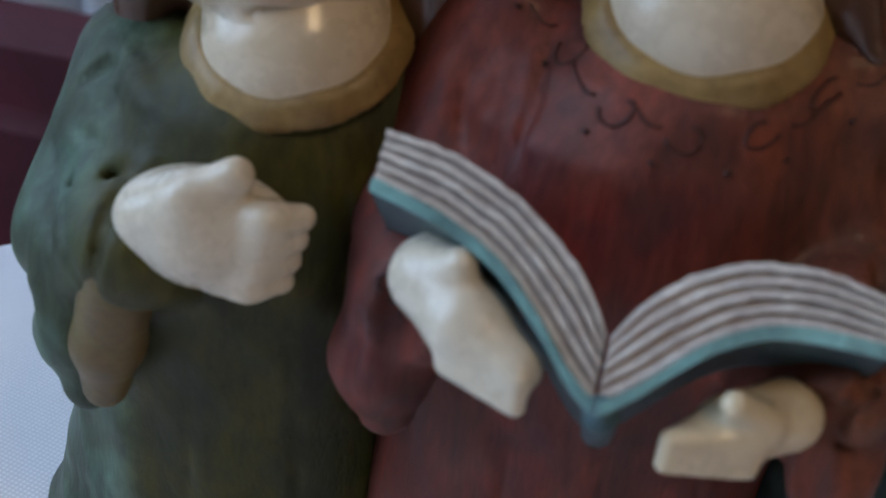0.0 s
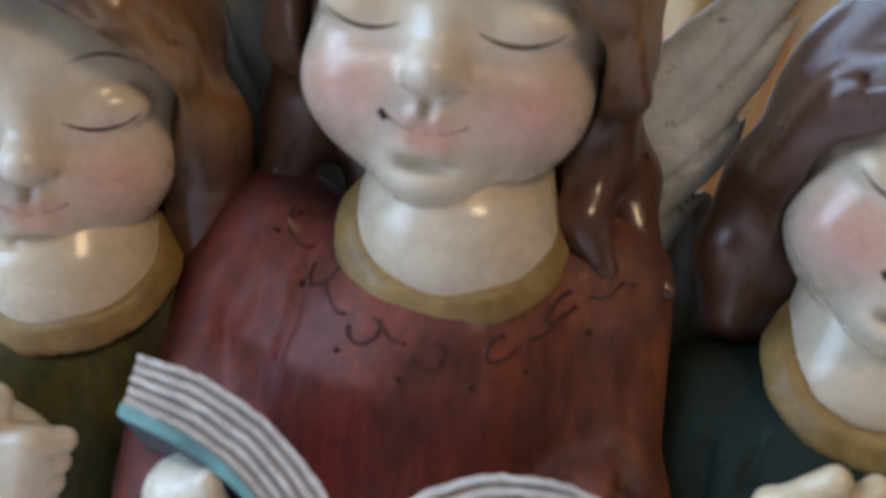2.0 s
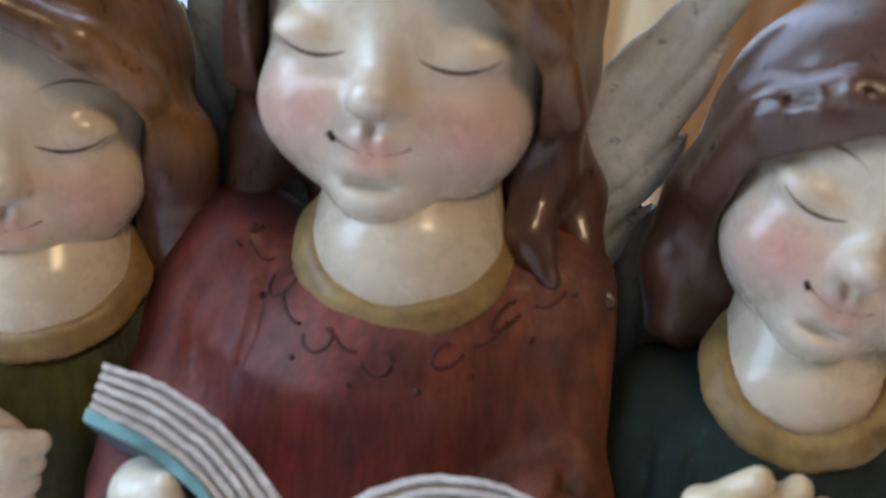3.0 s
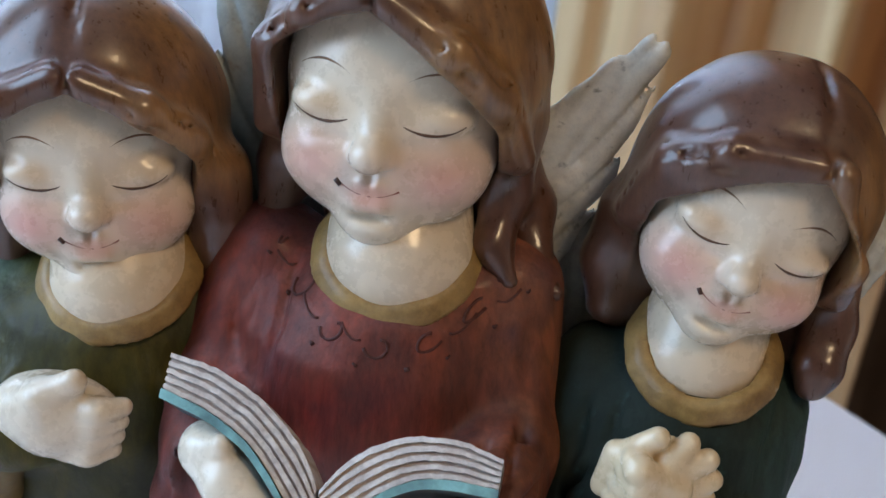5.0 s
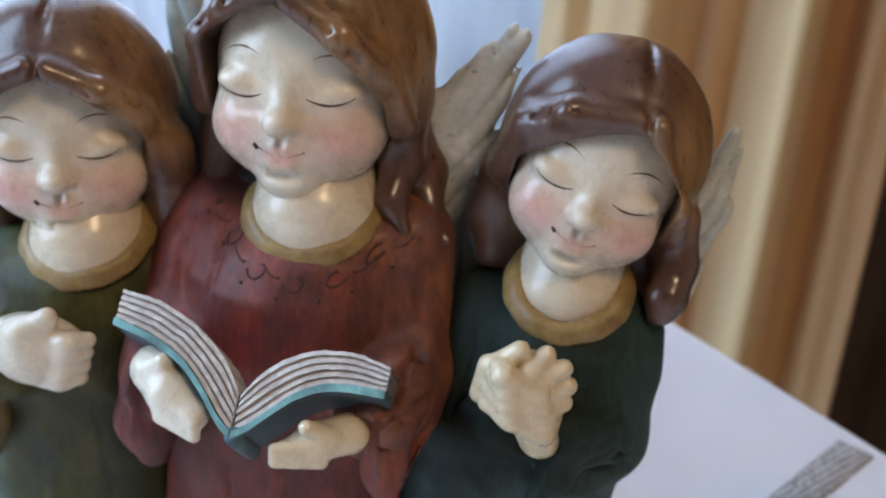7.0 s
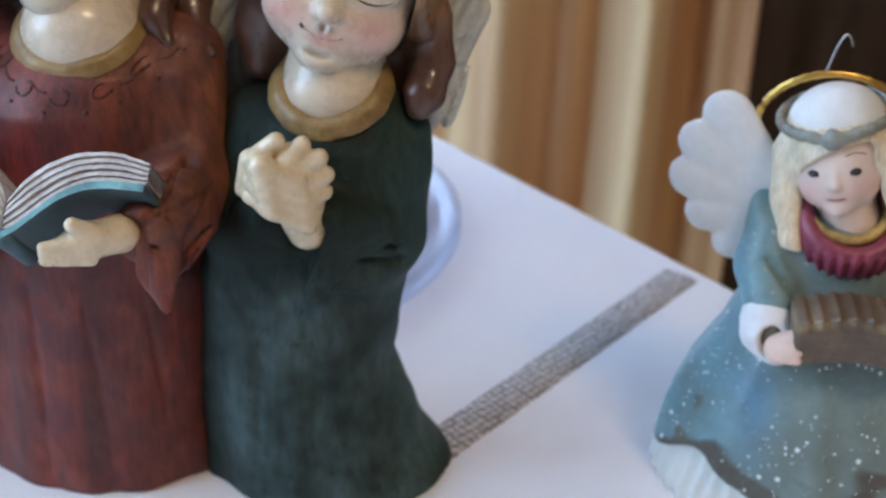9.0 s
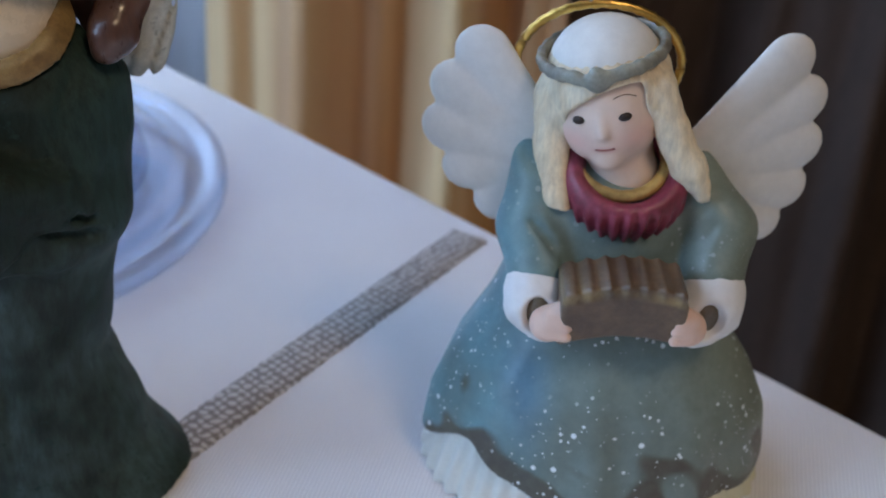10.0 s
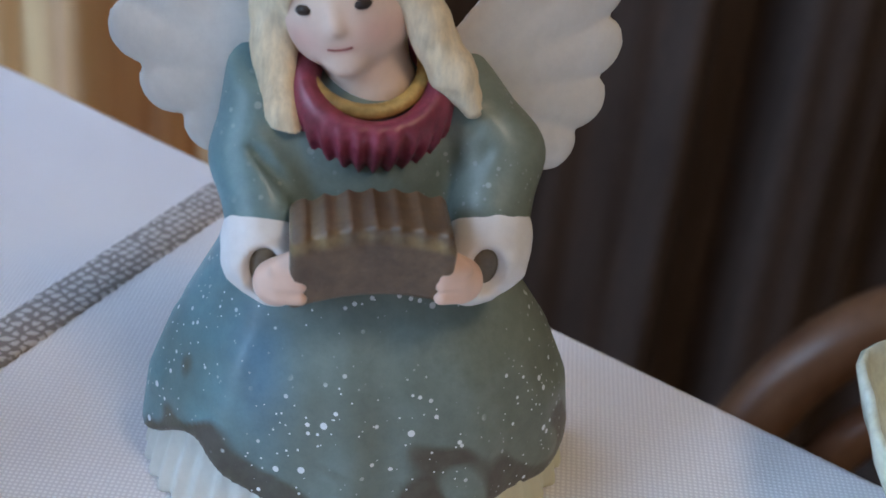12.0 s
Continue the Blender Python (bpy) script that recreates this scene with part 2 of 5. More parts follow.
def ell(p, c, r):
    x, y, z = (p[0] - c[0]) / r[0], (p[1] - c[1]) / r[1], (p[2] - c[2]) / r[2]
    k0 = np.sqrt(x * x + y * y + z * z)
    k1 = np.sqrt((x / r[0]) ** 2 + (y / r[1]) ** 2 + (z / r[2]) ** 2) + 1e-9
    return k0 * (k0 - 1) / k1


def cap(p, a, b, ra, rb):
    d = [b[i] - a[i] for i in range(3)]
    t = np.clip(((p[0] - a[0]) * d[0] + (p[1] - a[1]) * d[1] + (p[2] - a[2]) * d[2]) / sum(v * v for v in d), 0, 1)
    return np.sqrt((p[0] - a[0] - t * d[0]) ** 2 + (p[1] - a[1] - t * d[1]) ** 2 + (p[2] - a[2] - t * d[2]) ** 2) - (ra + (rb - ra) * t)


def limb(p, points, radii, k=2.0):
    out = None
    for a, b, ra, rb in zip(points, points[1:], radii, radii[1:]):
        one = cap(p, a, b, ra, rb)
        out = one if out is None else smin(out, one, k)
    return out


def gown(p, rows):
    """An upright body of elliptic sections: rows of z, centre x, half width, centre y, half depth."""
    z, cx, a, cy, b = (np.array(v, float) for v in zip(*rows))
    f = [np.interp(p[2], z, v) for v in (cx, a, cy, b)]
    k = np.sqrt(((p[0] - f[0]) / f[1]) ** 2 + ((p[1] - f[2]) / f[3]) ** 2)
    side = (k - 1) * np.minimum(f[1], f[3])
    return smax(smax(side, p[2] - z[-1], 3.0), z[0] - p[2], 1.0)


def creased(base, lines, k=0.7):
    """Cuts creases into the front of a solid along lines of x and z; a negative width raises a fold instead."""
    ys = np.arange(-46, 8, 0.2)
    chains = []
    for (x0, z0), (x1, z1), wide in lines:
        t = np.array((0.0, 0.5, 1.0))
        x, z = x0 + (x1 - x0) * t, z0 + (z1 - z0) * t
        v = base([np.repeat(x[:, None], len(ys), 1), np.repeat(ys[None], 3, 0), np.repeat(z[:, None], len(ys), 1)])
        y = ys[(v < 0).argmax(1)]
        r = abs(wide)
        chains.append((list(zip(x, y + (0.5 * r if wide < 0 else -0.25 * r), z)), (0.3 * r, 0.85 * r, 0.25 * r), wide))

    def f(p):
        d = base(p)
        for pts, radii, wide in chains:
            one = limb(p, pts, radii, 0.4)
            d = smin(d, one, 1.6) if wide < 0 else smax(d, -one, k)
        return d

    return f


def ring(p, c, radius, tube, tilt, flat=1.0):
    """A band round the neck; tilt: degrees by which its front hangs lower."""
    s, co = math.sin(radians(tilt)), math.cos(radians(tilt))
    x, y, z = p[0] - c[0], p[1] - c[1], p[2] - c[2]
    y, z = y * co + z * s, z * co - y * s
    return np.sqrt((np.sqrt(x * x + y * y) - radius) ** 2 + (z / flat) ** 2) - tube


def nets(f, lo, hi, h):
    """Vertices and quads of the surface f = 0 inside a box."""
    lo = np.array(lo, float)
    n = np.ceil((np.array(hi, float) - lo) / h).astype(int) + 1
    p = np.meshgrid(*[(lo[i] + h * np.arange(n[i])).astype(np.float32) for i in range(3)], indexing="ij")
    v = np.asarray(f(p), np.float32)
    s = v < 0
    cells = tuple(n - 1)
    acc, cnt, crossing = np.zeros((3, *cells), np.float32), np.zeros(cells, np.float32), []
    for a in range(3):
        b, c = (a + 1) % 3, (a + 2) % 3
        v0, v1 = np.moveaxis(v, (a, b, c), (0, 1, 2))[:-1], np.moveaxis(v, (a, b, c), (0, 1, 2))[1:]
        s0, s1 = v0 < 0, v1 < 0
        cross = s0 != s1
        t = np.where(cross, v0 / np.where(cross, v0 - v1, 1), 0)
        crossing.append((cross, s0))
        view = [np.moveaxis(acc[i], (a, b, c), (0, 1, 2)) for i in range(3)]
        count = np.moveaxis(cnt, (a, b, c), (0, 1, 2))
        for db in (0, 1):
            for dc in (0, 1):
                pick = (slice(None), slice(db, n[b] - 1 + db), slice(dc, n[c] - 1 + dc))
                cr = cross[pick]
                view[a] += t[pick] * cr
                view[b] += cr * db
                view[c] += cr * dc
                count += cr
    live = cnt > 0
    index = np.full(cells, -1)
    index[live] = np.arange(live.sum())
    where = np.argwhere(live)
    verts = lo + h * (where + np.stack([acc[i][live] / cnt[live] for i in range(3)], 1))
    quads = []
    for a in range(3):
        b, c = (a + 1) % 3, (a + 2) % 3
        cross, s0 = crossing[a]
        ids = np.moveaxis(index, (a, b, c), (0, 1, 2))
        e, inside = cross[:, 1:-1, 1:-1], s0[:, 1:-1, 1:-1]
        four = np.stack([ids[:, :-1, :-1][e], ids[:, 1:, :-1][e], ids[:, 1:, 1:][e], ids[:, :-1, 1:][e]], 1)
        turn = ~inside[e]
        four[turn] = four[turn][:, ::-1]
        quads.append(four)
    return verts, np.concatenate(quads)


class Sculpture:
    """Gathers shells of one figurine, each with its paint, into a single mesh."""

    def __init__(self):
        self.v, self.f, self.m, self.col, self.fleck, self.smooth, self.mats, self.n = [], [], [], [], [], [], [], 0

    def add(self, verts, faces, material, colour, smooth=True, fleck=0.0):
        if material not in self.mats:
            self.mats.append(material)
        verts = np.asarray(verts, float)
        col = np.ones((len(verts), 4))
        col[:, :3] = colour
        self.v.append(verts)
        self.f += [tuple(int(i) + self.n for i in q) for q in faces]
        self.m += [self.mats.index(material)] * len(faces)
        self.smooth += [smooth] * len(faces)
        self.col.append(col)
        self.fleck.append(np.broadcast_to(fleck, (len(verts),)).astype(float))
        self.n += len(verts)

    def solid(self, f, lo, hi, h, material, colour, fleck=None):
        v, q = nets(f, lo, hi, h)
        if callable(colour):
            colour = colour(v)
        self.add(v, q, material, colour, True, fleck(v) if fleck else 0.0)

    def tube(self, points, radii, material, colour, sides=6):
        p = np.asarray(points, float)
        radii = np.broadcast_to(radii, (len(p),))
        t = np.gradient(p, axis=0)
        t /= np.linalg.norm(t, axis=1)[:, None] + 1e-9
        ref = np.where(np.abs(t[:, 2:3]) > 0.9, [[1.0, 0, 0]], [[0, 0, 1.0]])
        a = np.cross(t, ref)
        a /= np.linalg.norm(a, axis=1)[:, None] + 1e-9
        b = np.cross(t, a)
        ang = np.arange(sides) * 2 * np.pi / sides
        rings = p[:, None] + radii[:, None, None] * (np.cos(ang)[None, :, None] * a[:, None] + np.sin(ang)[None, :, None] * b[:, None])
        faces = [(i * sides + j, i * sides + (j + 1) % sides, (i + 1) * sides + (j + 1) % sides, (i + 1) * sides + j) for i in range(len(p) - 1) for j in range(sides)]
        faces += [tuple(range(sides))[::-1], tuple((len(p) - 1) * sides + j for j in range(sides))]
        self.add(rings.reshape(-1, 3), faces, material, colour)

    def build(self, name):
        me = bpy.data.meshes.new(name)
        me.from_pydata((np.concatenate(self.v) * 0.001).tolist(), [], self.f)
        for m in self.mats:
            me.materials.append(m)
        me.polygons.foreach_set("material_index", self.m)
        me.polygons.foreach_set("use_smooth", self.smooth)
        me.attributes.new("paint", "FLOAT_COLOR", "POINT").data.foreach_set("color", np.concatenate(self.col).astype(np.float32).ravel())
        me.attributes.new("fleck", "FLOAT", "POINT").data.foreach_set("value", np.concatenate(self.fleck).astype(np.float32))
        me.update()
        return new(name, me)


def blend(base, other, w):
    return base + (np.array(other) - base) * np.clip(w, 0, 1)[:, None]


class Turned:
    """A head's own frame: centre, size and turn; its face looks along -y."""

    def __init__(self, c, s, yaw, roll, pitch):
        self.c, self.s = c, s
        r = Matrix.Rotation(radians(yaw), 3, "Z") @ Matrix.Rotation(radians(roll), 3, "Y") @ Matrix.Rotation(radians(pitch), 3, "X")
        self.r = np.array(r)

    def inside(self, p):
        d = [(p[i] - self.c[i]) / self.s for i in range(3)]
        return [sum(self.r[i][j] * d[i] for i in range(3)) for j in range(3)]

    def out(self, q):
        return np.asarray(q) @ self.r.T * self.s + np.array(self.c)


def on_face(f, x, z, proud=0.05):
    """The points of a face's front over the given x and z."""
    ys = np.arange(-24, 0, 0.08)
    x, z = np.asarray(x, float), np.asarray(z, float)
    v = f([np.repeat(x[:, None], len(ys), 1), np.repeat(ys[None], len(x), 0), np.repeat(z[:, None], len(ys), 1)])
    return np.stack([x, ys[(v < 0).argmax(1)] - proud, z], 1)


def cherub_face(q):
    f = ell(q, (0, 1, 3), (14.8, 14.2, 17))
    f = smin(f, ell(q, (0, -2.5, -7.2), (11.9, 10.3, 9)), 5)
    for s in (-1, 1):
        f = smin(f, ell(q, (s * 7.2, -7.2, -5.6), (5.4, 4.8, 4.8)), 4)
        f = smax(f, -ell(q, (s * 6.9, -16.2, 4.2), (5.2, 3.0, 2.6)), 2.4)
        f = smin(f, ell(q, (s * 7.1, -9.1, 1.5), (4.4, 3.5, 2.6)), 0.9)
        # the crease below the lid
        f = smax(f, -ell(q, (s * 7.1, -13.8, -1.9), (4.6, 1.5, 0.7)), 1.2)
    f = smin(f, ell(q, (0, -9.4, -13.0), (4.4, 3.8, 3.2)), 3)
    f = smin(f, cap(q, (0, -11.6, 3.0), (0, -13.8, -2.0), 0.6, 1.5), 2.5)
    f = smin(f, ell(q, (0, -14.6, -3.0), (2.5, 2.7, 2.2)), 1.0)
    for s in (-1, 1):
        f = smin(f, ell(q, (s * 1.9, -13.6, -3.7), (1.2, 1.3, 1.1)), 0.6)
    # the mound of the mouth, a bowed upper and a full lower lip, and the groove between them
    f = smin(f, ell(q, (0, -10.9, -8.4), (4.4, 2.5, 3.0)), 2.0)
    for s in (-1, 1):
        f = smin(f, cap(q, (s * 0.9, -13.3, -7.0), (s * 3.0, -12.2, -7.6), 0.9, 0.5), 0.6)
    f = smin(f, cap(q, (-1.3, -12.7, -9.7), (1.3, -12.7, -9.7), 1.0, 1.0), 0.8)
    f = smax(f, -ell(q, (0, -13.9, -5.6), (0.7, 0.9, 1.2)), 0.6)
    return smax(f, -ell(q, (0, -12.6, -11.7), (2.6, 0.9, 0.6)), 1.0)


def cherub_head(sc, turned, part_x, side_locks, tips, fringe=0.10):
    """Face with closed eyes, and a glossy parted head of hair."""
    s, c = turned.s, np.array(turned.c)

    def face(p):
        return cherub_face(turned.inside(p)) * s

    def tint(v):
        x, y, z = turned.inside(v.T)
        col = np.tile((0.71, 0.61, 0.47), (len(v), 1))
        front = np.clip((-y - 3) / 5, 0, 1)
        for e in (-1, 1):
            r = ((x - e * 8.2) / 5.2) ** 2 + ((z + 5.6) / 4.2) ** 2
            col = blend(col, (0.66, 0.27, 0.23), np.exp(-r) * 0.80 * front)
            lid = ((x - e * 6.9) / 4.4) ** 2 + ((z - 2.0) / 2.6) ** 2
            col = blend(col, (0.66, 0.44, 0.24), np.exp(-lid * 1.3) * 0.55 * front)
        lips = (x / 3.1) ** 2 + ((z + 8.5) / 1.9) ** 2
        return blend(col, (0.62, 0.25, 0.19), np.exp(-lips ** 2) * 0.75 * front)

    sc.solid(face, c - 20 * s, c + np.array((20, 16, 24)) * s, 0.42, M_SKIN, tint)

    def hair(p):
        q = turned.inside(p)
        x, y, z = q
        d = x - part_x
        f = ell(q, (-0.3, 3.2, 4.6), (18.8, 18.2, 20.2))
        f = smin(f, cap(q, (0, 9, 0), (0, 9, -22), 14.5, 11), 4)
        # a lock combed to either side of the parting, its thick lower rim framing the forehead
        f = smin(f, limb(q, ((part_x - 1.5, -13.0, 15.6), (-9.0, -12.6, 12.6), (-14.5, -7.6, 6.6), (-16.2, -3.0, -4.0)), (2.2, 2.2, 2.4, 2.4), 2.0), 2.6)
        f = smin(f, limb(q, ((part_x + 1.5, -13.2, 15.4), (8.6, -13.4, 11.4 - 8 * (fringe - 0.1)), (13.8, -9.4, 5.6 - 8 * (fringe - 0.1)), (16.2, -4.0, -4.0)), (2.2, 2.4, 2.4, 2.4), 2.0), 2.6)
        f = f + 0.10 * np.sin(x * 0.42 + y * 0.35 + z * 0.30) + 0.10 * np.abs(np.sin(x * 0.22 - z * 0.19 + y * 0.1))
        line = 13.8 - 0.20 * np.abs(d) - 0.026 * d * d - fringe * np.clip(d, 0, 20)
        opening = smax(smax(np.abs(x) - 14.2 + 0.05 * np.clip(-z, 0, 20), (z - line) * 0.85, 1.2), y - 3.0, 1.0)
        f = smax(f, -opening, 0.7)
        f = smax(f, -cap(q, (part_x, -17.0, 12.5), (part_x * 0.6, -9, 21.2), 0.4, 0.7), 1.8)
        f = smax(f, -cap(q, (part_x * 0.6, -9, 21.2), (0, 5, 24.6), 0.7, 0.3), 1.8)
        # the comb's furrows
        for a, b in (((-6.5, -15.6, 15.2), (-14.2, -11.0, 9.2)), ((-11.0, -13.6, 13.6), (-16.6, -7.0, 6.0)), ((6.0, -16.0, 13.2), (11.6, -13.6, 7.0)),
                     ((9.4, -14.2, 13.0), (14.4, -10.8, 6.4)), ((12.8, -12.4, 10.8), (16.6, -7.6, 2.8)), ((-17.4, -4.6, 2.0), (-17.6, -2.0, -9.0)), ((17.6, -4.2, 2.0), (17.8, -2.0, -9.0))):
            f = smax(f, -cap(q, a, b, 0.22, 0.5), 0.7)
        return f * s

    def locks(p):
        out = None
        for pts, radii in side_locks:
            one = limb(p, pts, radii, 2.0)
            one = one + 0.16 * np.abs(np.sin((p[0] - 0.6 * p[1]) * 0.75 + p[2] * 0.08))
            out = one if out is None else smin(out, one, 1.5)
        return out

    def brown(v):
        q = np.stack(turned.inside(v.T), 1)
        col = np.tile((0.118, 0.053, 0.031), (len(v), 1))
        # upper right of each head coloured golden, as if lamplit
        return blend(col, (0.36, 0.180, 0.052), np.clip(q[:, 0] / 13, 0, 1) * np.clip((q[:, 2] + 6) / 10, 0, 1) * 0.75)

    def both(p):
        return smin(hair(p), locks(p), 4.0)

    lo = np.minimum(c - np.array((23, 22, 34)) * s, np.min([np.min(t, 0) for t in tips], 0) - 7)
    hi = np.maximum(c + np.array((23, 28, 27)) * s, np.max([np.max(t, 0) for t in tips], 0) + 7)
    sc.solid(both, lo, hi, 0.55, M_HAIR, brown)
    # lashes, brows, the corners of the smile
    u = np.linspace(-1, 1, 17)
    for e in (-1, 1):
        pts = on_face(cherub_face, e * 6.9 + 3.7 * u, -0.25 + 1.15 * u * u + 0.25 * e * u, 0.0)
        sc.tube(turned.out(pts), 0.23 * s * np.clip(1.25 - np.abs(u), 0.3, 1), M_LINE, (0.10, 0.045, 0.02))
        pts = on_face(cherub_face, e * 7.2 + 3.6 * u, 7.0 - 1.3 * (u + 0.15 * e) ** 2 + 0.1 * e * u, -0.03)
        sc.tube(turned.out(pts), 0.20 * s * np.clip(1.15 - np.abs(u), 0.2, 1), M_LINE, (0.24, 0.125, 0.055))
    pts = on_face(cherub_face, 3.6 * u, -8.45 + 1.0 * u * u, -0.10)
    sc.tube(turned.out(pts), 0.17 * s, M_LINE, (0.30, 0.10, 0.07))
    pts = on_face(cherub_face, np.array([-4.4, -4.1, -3.7]), np.array([-7.0, -7.3, -7.7]), 0.0)
    sc.tube(turned.out(pts), 0.36 * s, M_LINE, (0.06, 0.025, 0.015))


def neck_and_collar(sc, top, low, radius, c, r, tilt, wide=1.35):
    """A neck and the flat band of cloth round it, which slopes outwards; tilt: degrees by which its front hangs lower."""
    ivory = (0.70, 0.575, 0.42)
    sc.solid(lambda p: cap(p, top, low, radius + 0.9, radius + 2.6), np.minimum(top, low) - radius - 5, np.maximum(top, low) + radius + 5, 0.7, M_SKIN, ivory)
    s, co = math.sin(radians(tilt)), math.cos(radians(tilt))

    def band_round(p):
        x, y, z = p[0] - c[0], p[1] - c[1], p[2] - c[2]
        y, z = y * co + z * s, z * co - y * s
        ang = np.arctan2(y, x)
        z = z + 0.25 * np.sin(ang * 3 + 1) + 0.12 * np.sin(ang * 7)
        rr = np.sqrt(x * x + y * y) - (r - 0.85 - 0.75 * z)
        return smax(np.abs(rr) * 0.8 - 0.85 - 0.08 * np.sin(ang * 11), np.abs(z) - wide, 0.7)

    sc.solid(band_round, np.array(c) - r - 6, np.array(c) + r + 6, 0.45, M_GOLD, (0.34, 0.215, 0.072))


def wing(sc, spine, radii, flat, folds=1.0, colour=(0.76, 0.74, 0.66)):
    """A thick folded wing with carved feathers; flat: how thin it is from front to back."""
    yc = np.mean([p[1] for p in spine])

    def f(p):
        q = [p[0], yc + (p[1] - yc) * flat, p[2]]
        d = limb(q, [(a, yc + (b - yc) * flat, z) for a, b, z in spine], radii, 3)
        ax, az = spine[-1][0] - spine[0][0], spine[-1][2] - spine[0][2]
        n = math.hypot(ax, az)
        along = ((p[0] - spine[0][0]) * ax + (p[2] - spine[0][2]) * az) / n
        side = ((p[0] - spine[0][0]) * az - (p[2] - spine[0][2]) * ax) / n * (1 if ax > 0 else -1)
        carve = np.abs(np.sin(side * 0.85 * folds - along * 0.16 + 0.35 * np.sin(along * 0.21))) * np.clip((side + 2.5) / 2, 0, 1)
        carve = np.clip(1 - 1.7 * carve, 0, 1) * np.clip((side + 3.5) / 2, 0, 1)
        return (d + 1.7 * carve + 0.12 * np.sin(p[0] * 0.9 + p[2] * 0.6)) / flat ** 0.5

    m = max(radii) + 3
    sc.solid(f, np.min(spine, 0) - m, np.max(spine, 0) + m, 0.6, M_WING, colour)


# ---- the three carol-singing angels: one cast resin piece ----
def chisel(p):
    """Shallow facets left by the carver's tool."""
    return 0.22 * np.abs(np.sin(p[0] * 0.31 + p[2] * 0.17 + 0.6 * np.sin(p[2] * 0.13))) + 0.16 * np.abs(np.sin(p[0] * 0.23 - p[2] * 0.29 + p[1] * 0.2)) - 0.2


def angel_trio():
    sc = Sculpture()
    red, green, teal = (0.190, 0.037, 0.024), (0.058, 0.054, 0.009), (0.014, 0.024, 0.018)

    # -- the tall one in red, with the book
    def red_robe(p):
        f = gown(p, ((0, -5, 27, -2, 21), (12, -5, 24, -2, 20), (45, -3, 23, -3, 19), (66, -1.5, 22, -4, 20), (79, -1, 20, -4, 19.0), (85, 0.5, 17, -4.5, 15.5), (89, 1.5, 12.5, -5.0, 11.0), (92, 2, 8.5, -5, 8)))
        f = smin(f, limb(p, ((-17, -3, 84), (-22, -9, 66), (-19, -25, 64)), (8.5, 9.5, 7.0)), 4)
        f = smin(f, limb(p, ((16.5, -3, 85), (19, -10, 64), (16, -25, 62)), (8.2, 8.0, 6.2)), 4)
        f = smin(f, limb(p, ((-21, -22, 64), (-23, -23, 54), (-22, -23, 48)), (6.0, 5.5, 3.2)), 2.5)
        f = smin(f, limb(p, ((20, -14, 66), (19.5, -24, 66), (19, -31, 66.5)), (7.6, 6.0, 4.6)), 2.5)
        f = smin(f, limb(p, ((19.5, -29, 65), (20.5, -32, 58), (21.5, -33.5, 52)), (4.6, 3.4, 1.2)), 1.4)
        f = smin(f, limb(p, ((22, -14, 62), (22, -27, 57)), (5.5, 2.4)), 2.5)
        f = f + 0.25 * np.sin(p[0] * 0.55 + 0.8 * np.sin(p[2] * 0.11)) * np.clip((60 - p[2]) / 25, 0, 1) + chisel(p)
        for a, b in (((-14, -21.5, 80), (-13, -23, 66)), ((15.0, -20.3, 83), (13.6, -24.5, 67)), ((19.0, -17.5, 82), (17.6, -23.0, 70)), ((22.6, -13.5, 79), (22.0, -19.5, 70)), ((-19.5, -17, 79), (-21.5, -19.5, 70)), ((26.0, -20, 67), (23.6, -30, 61)), ((25.5, -14, 63), (24, -26, 58))):
            f = smax(f, -cap(p, a, b, 0.35, 1.0), 1.8)
        # the openings of the sleeves
        f = smax(f, -limb(p, ((-19.5, -31.5, 67), (-21.5, -29.5, 58)), (3.4, 1.6)), 0.8)
        f = smax(f, -limb(p, ((17.2, -35.0, 66), (18.6, -35.2, 57)), (2.8, 1.2)), 0.8)
        return f

    red_robe = creased(red_robe, (((19, 86), (23, 74), 1.2), ((22, 73), (19, 66), 1.1), ((26.5, 78), (28, 69), 0.9), ((17, 88), (20.5, 80), -1.6), ((-12, 88), (-13.5, 76), 1.2), ((-20, 82), (-19, 73), 1.0), ((19.5, 69), (27.5, 67.5), 0.9),
                                  ((18.5, 64.5), (26, 60), 0.9), ((24, 66), (22, 57), -1.2), ((-24, 66), (-25, 52), 0.9), ((-9, 46), (-10, 4), 0.9), ((1, 48), (3, 4), 0.9), ((11, 46), (14, 4), 0.9), ((-16, 84), (-16.5, 74), -1.4)))

    def red_paint_lit(v):
        col = np.tile(red, (len(v), 1))
        # right shoulder lightened to ochre: warm lamplight put into the colour
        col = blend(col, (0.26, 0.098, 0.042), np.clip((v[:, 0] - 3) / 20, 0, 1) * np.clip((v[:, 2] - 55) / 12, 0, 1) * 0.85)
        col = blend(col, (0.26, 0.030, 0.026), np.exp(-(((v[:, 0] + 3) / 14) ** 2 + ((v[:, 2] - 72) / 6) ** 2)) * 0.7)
        patch = np.array([noise.noise(Vector(q) * 0.10) + 0.5 * noise.noise(Vector(q) * 0.35) for q in v])
        col = blend(col, (0.27, 0.075, 0.050), np.clip(patch * 0.9, 0, 0.5))
        return blend(col, (0.085, 0.028, 0.034), np.clip(-patch * 1.1, 0, 0.7))

    sc.solid(red_robe, (-37, -36, -1), (33, 24, 98), 0.75, M_RED, red_paint_lit)
    neck_and_collar(sc, (0.5, -0.5, 100), (1.6, -7.5, 90), 8.0, (1.4, -9.4, 91.6), 11.0, 31)

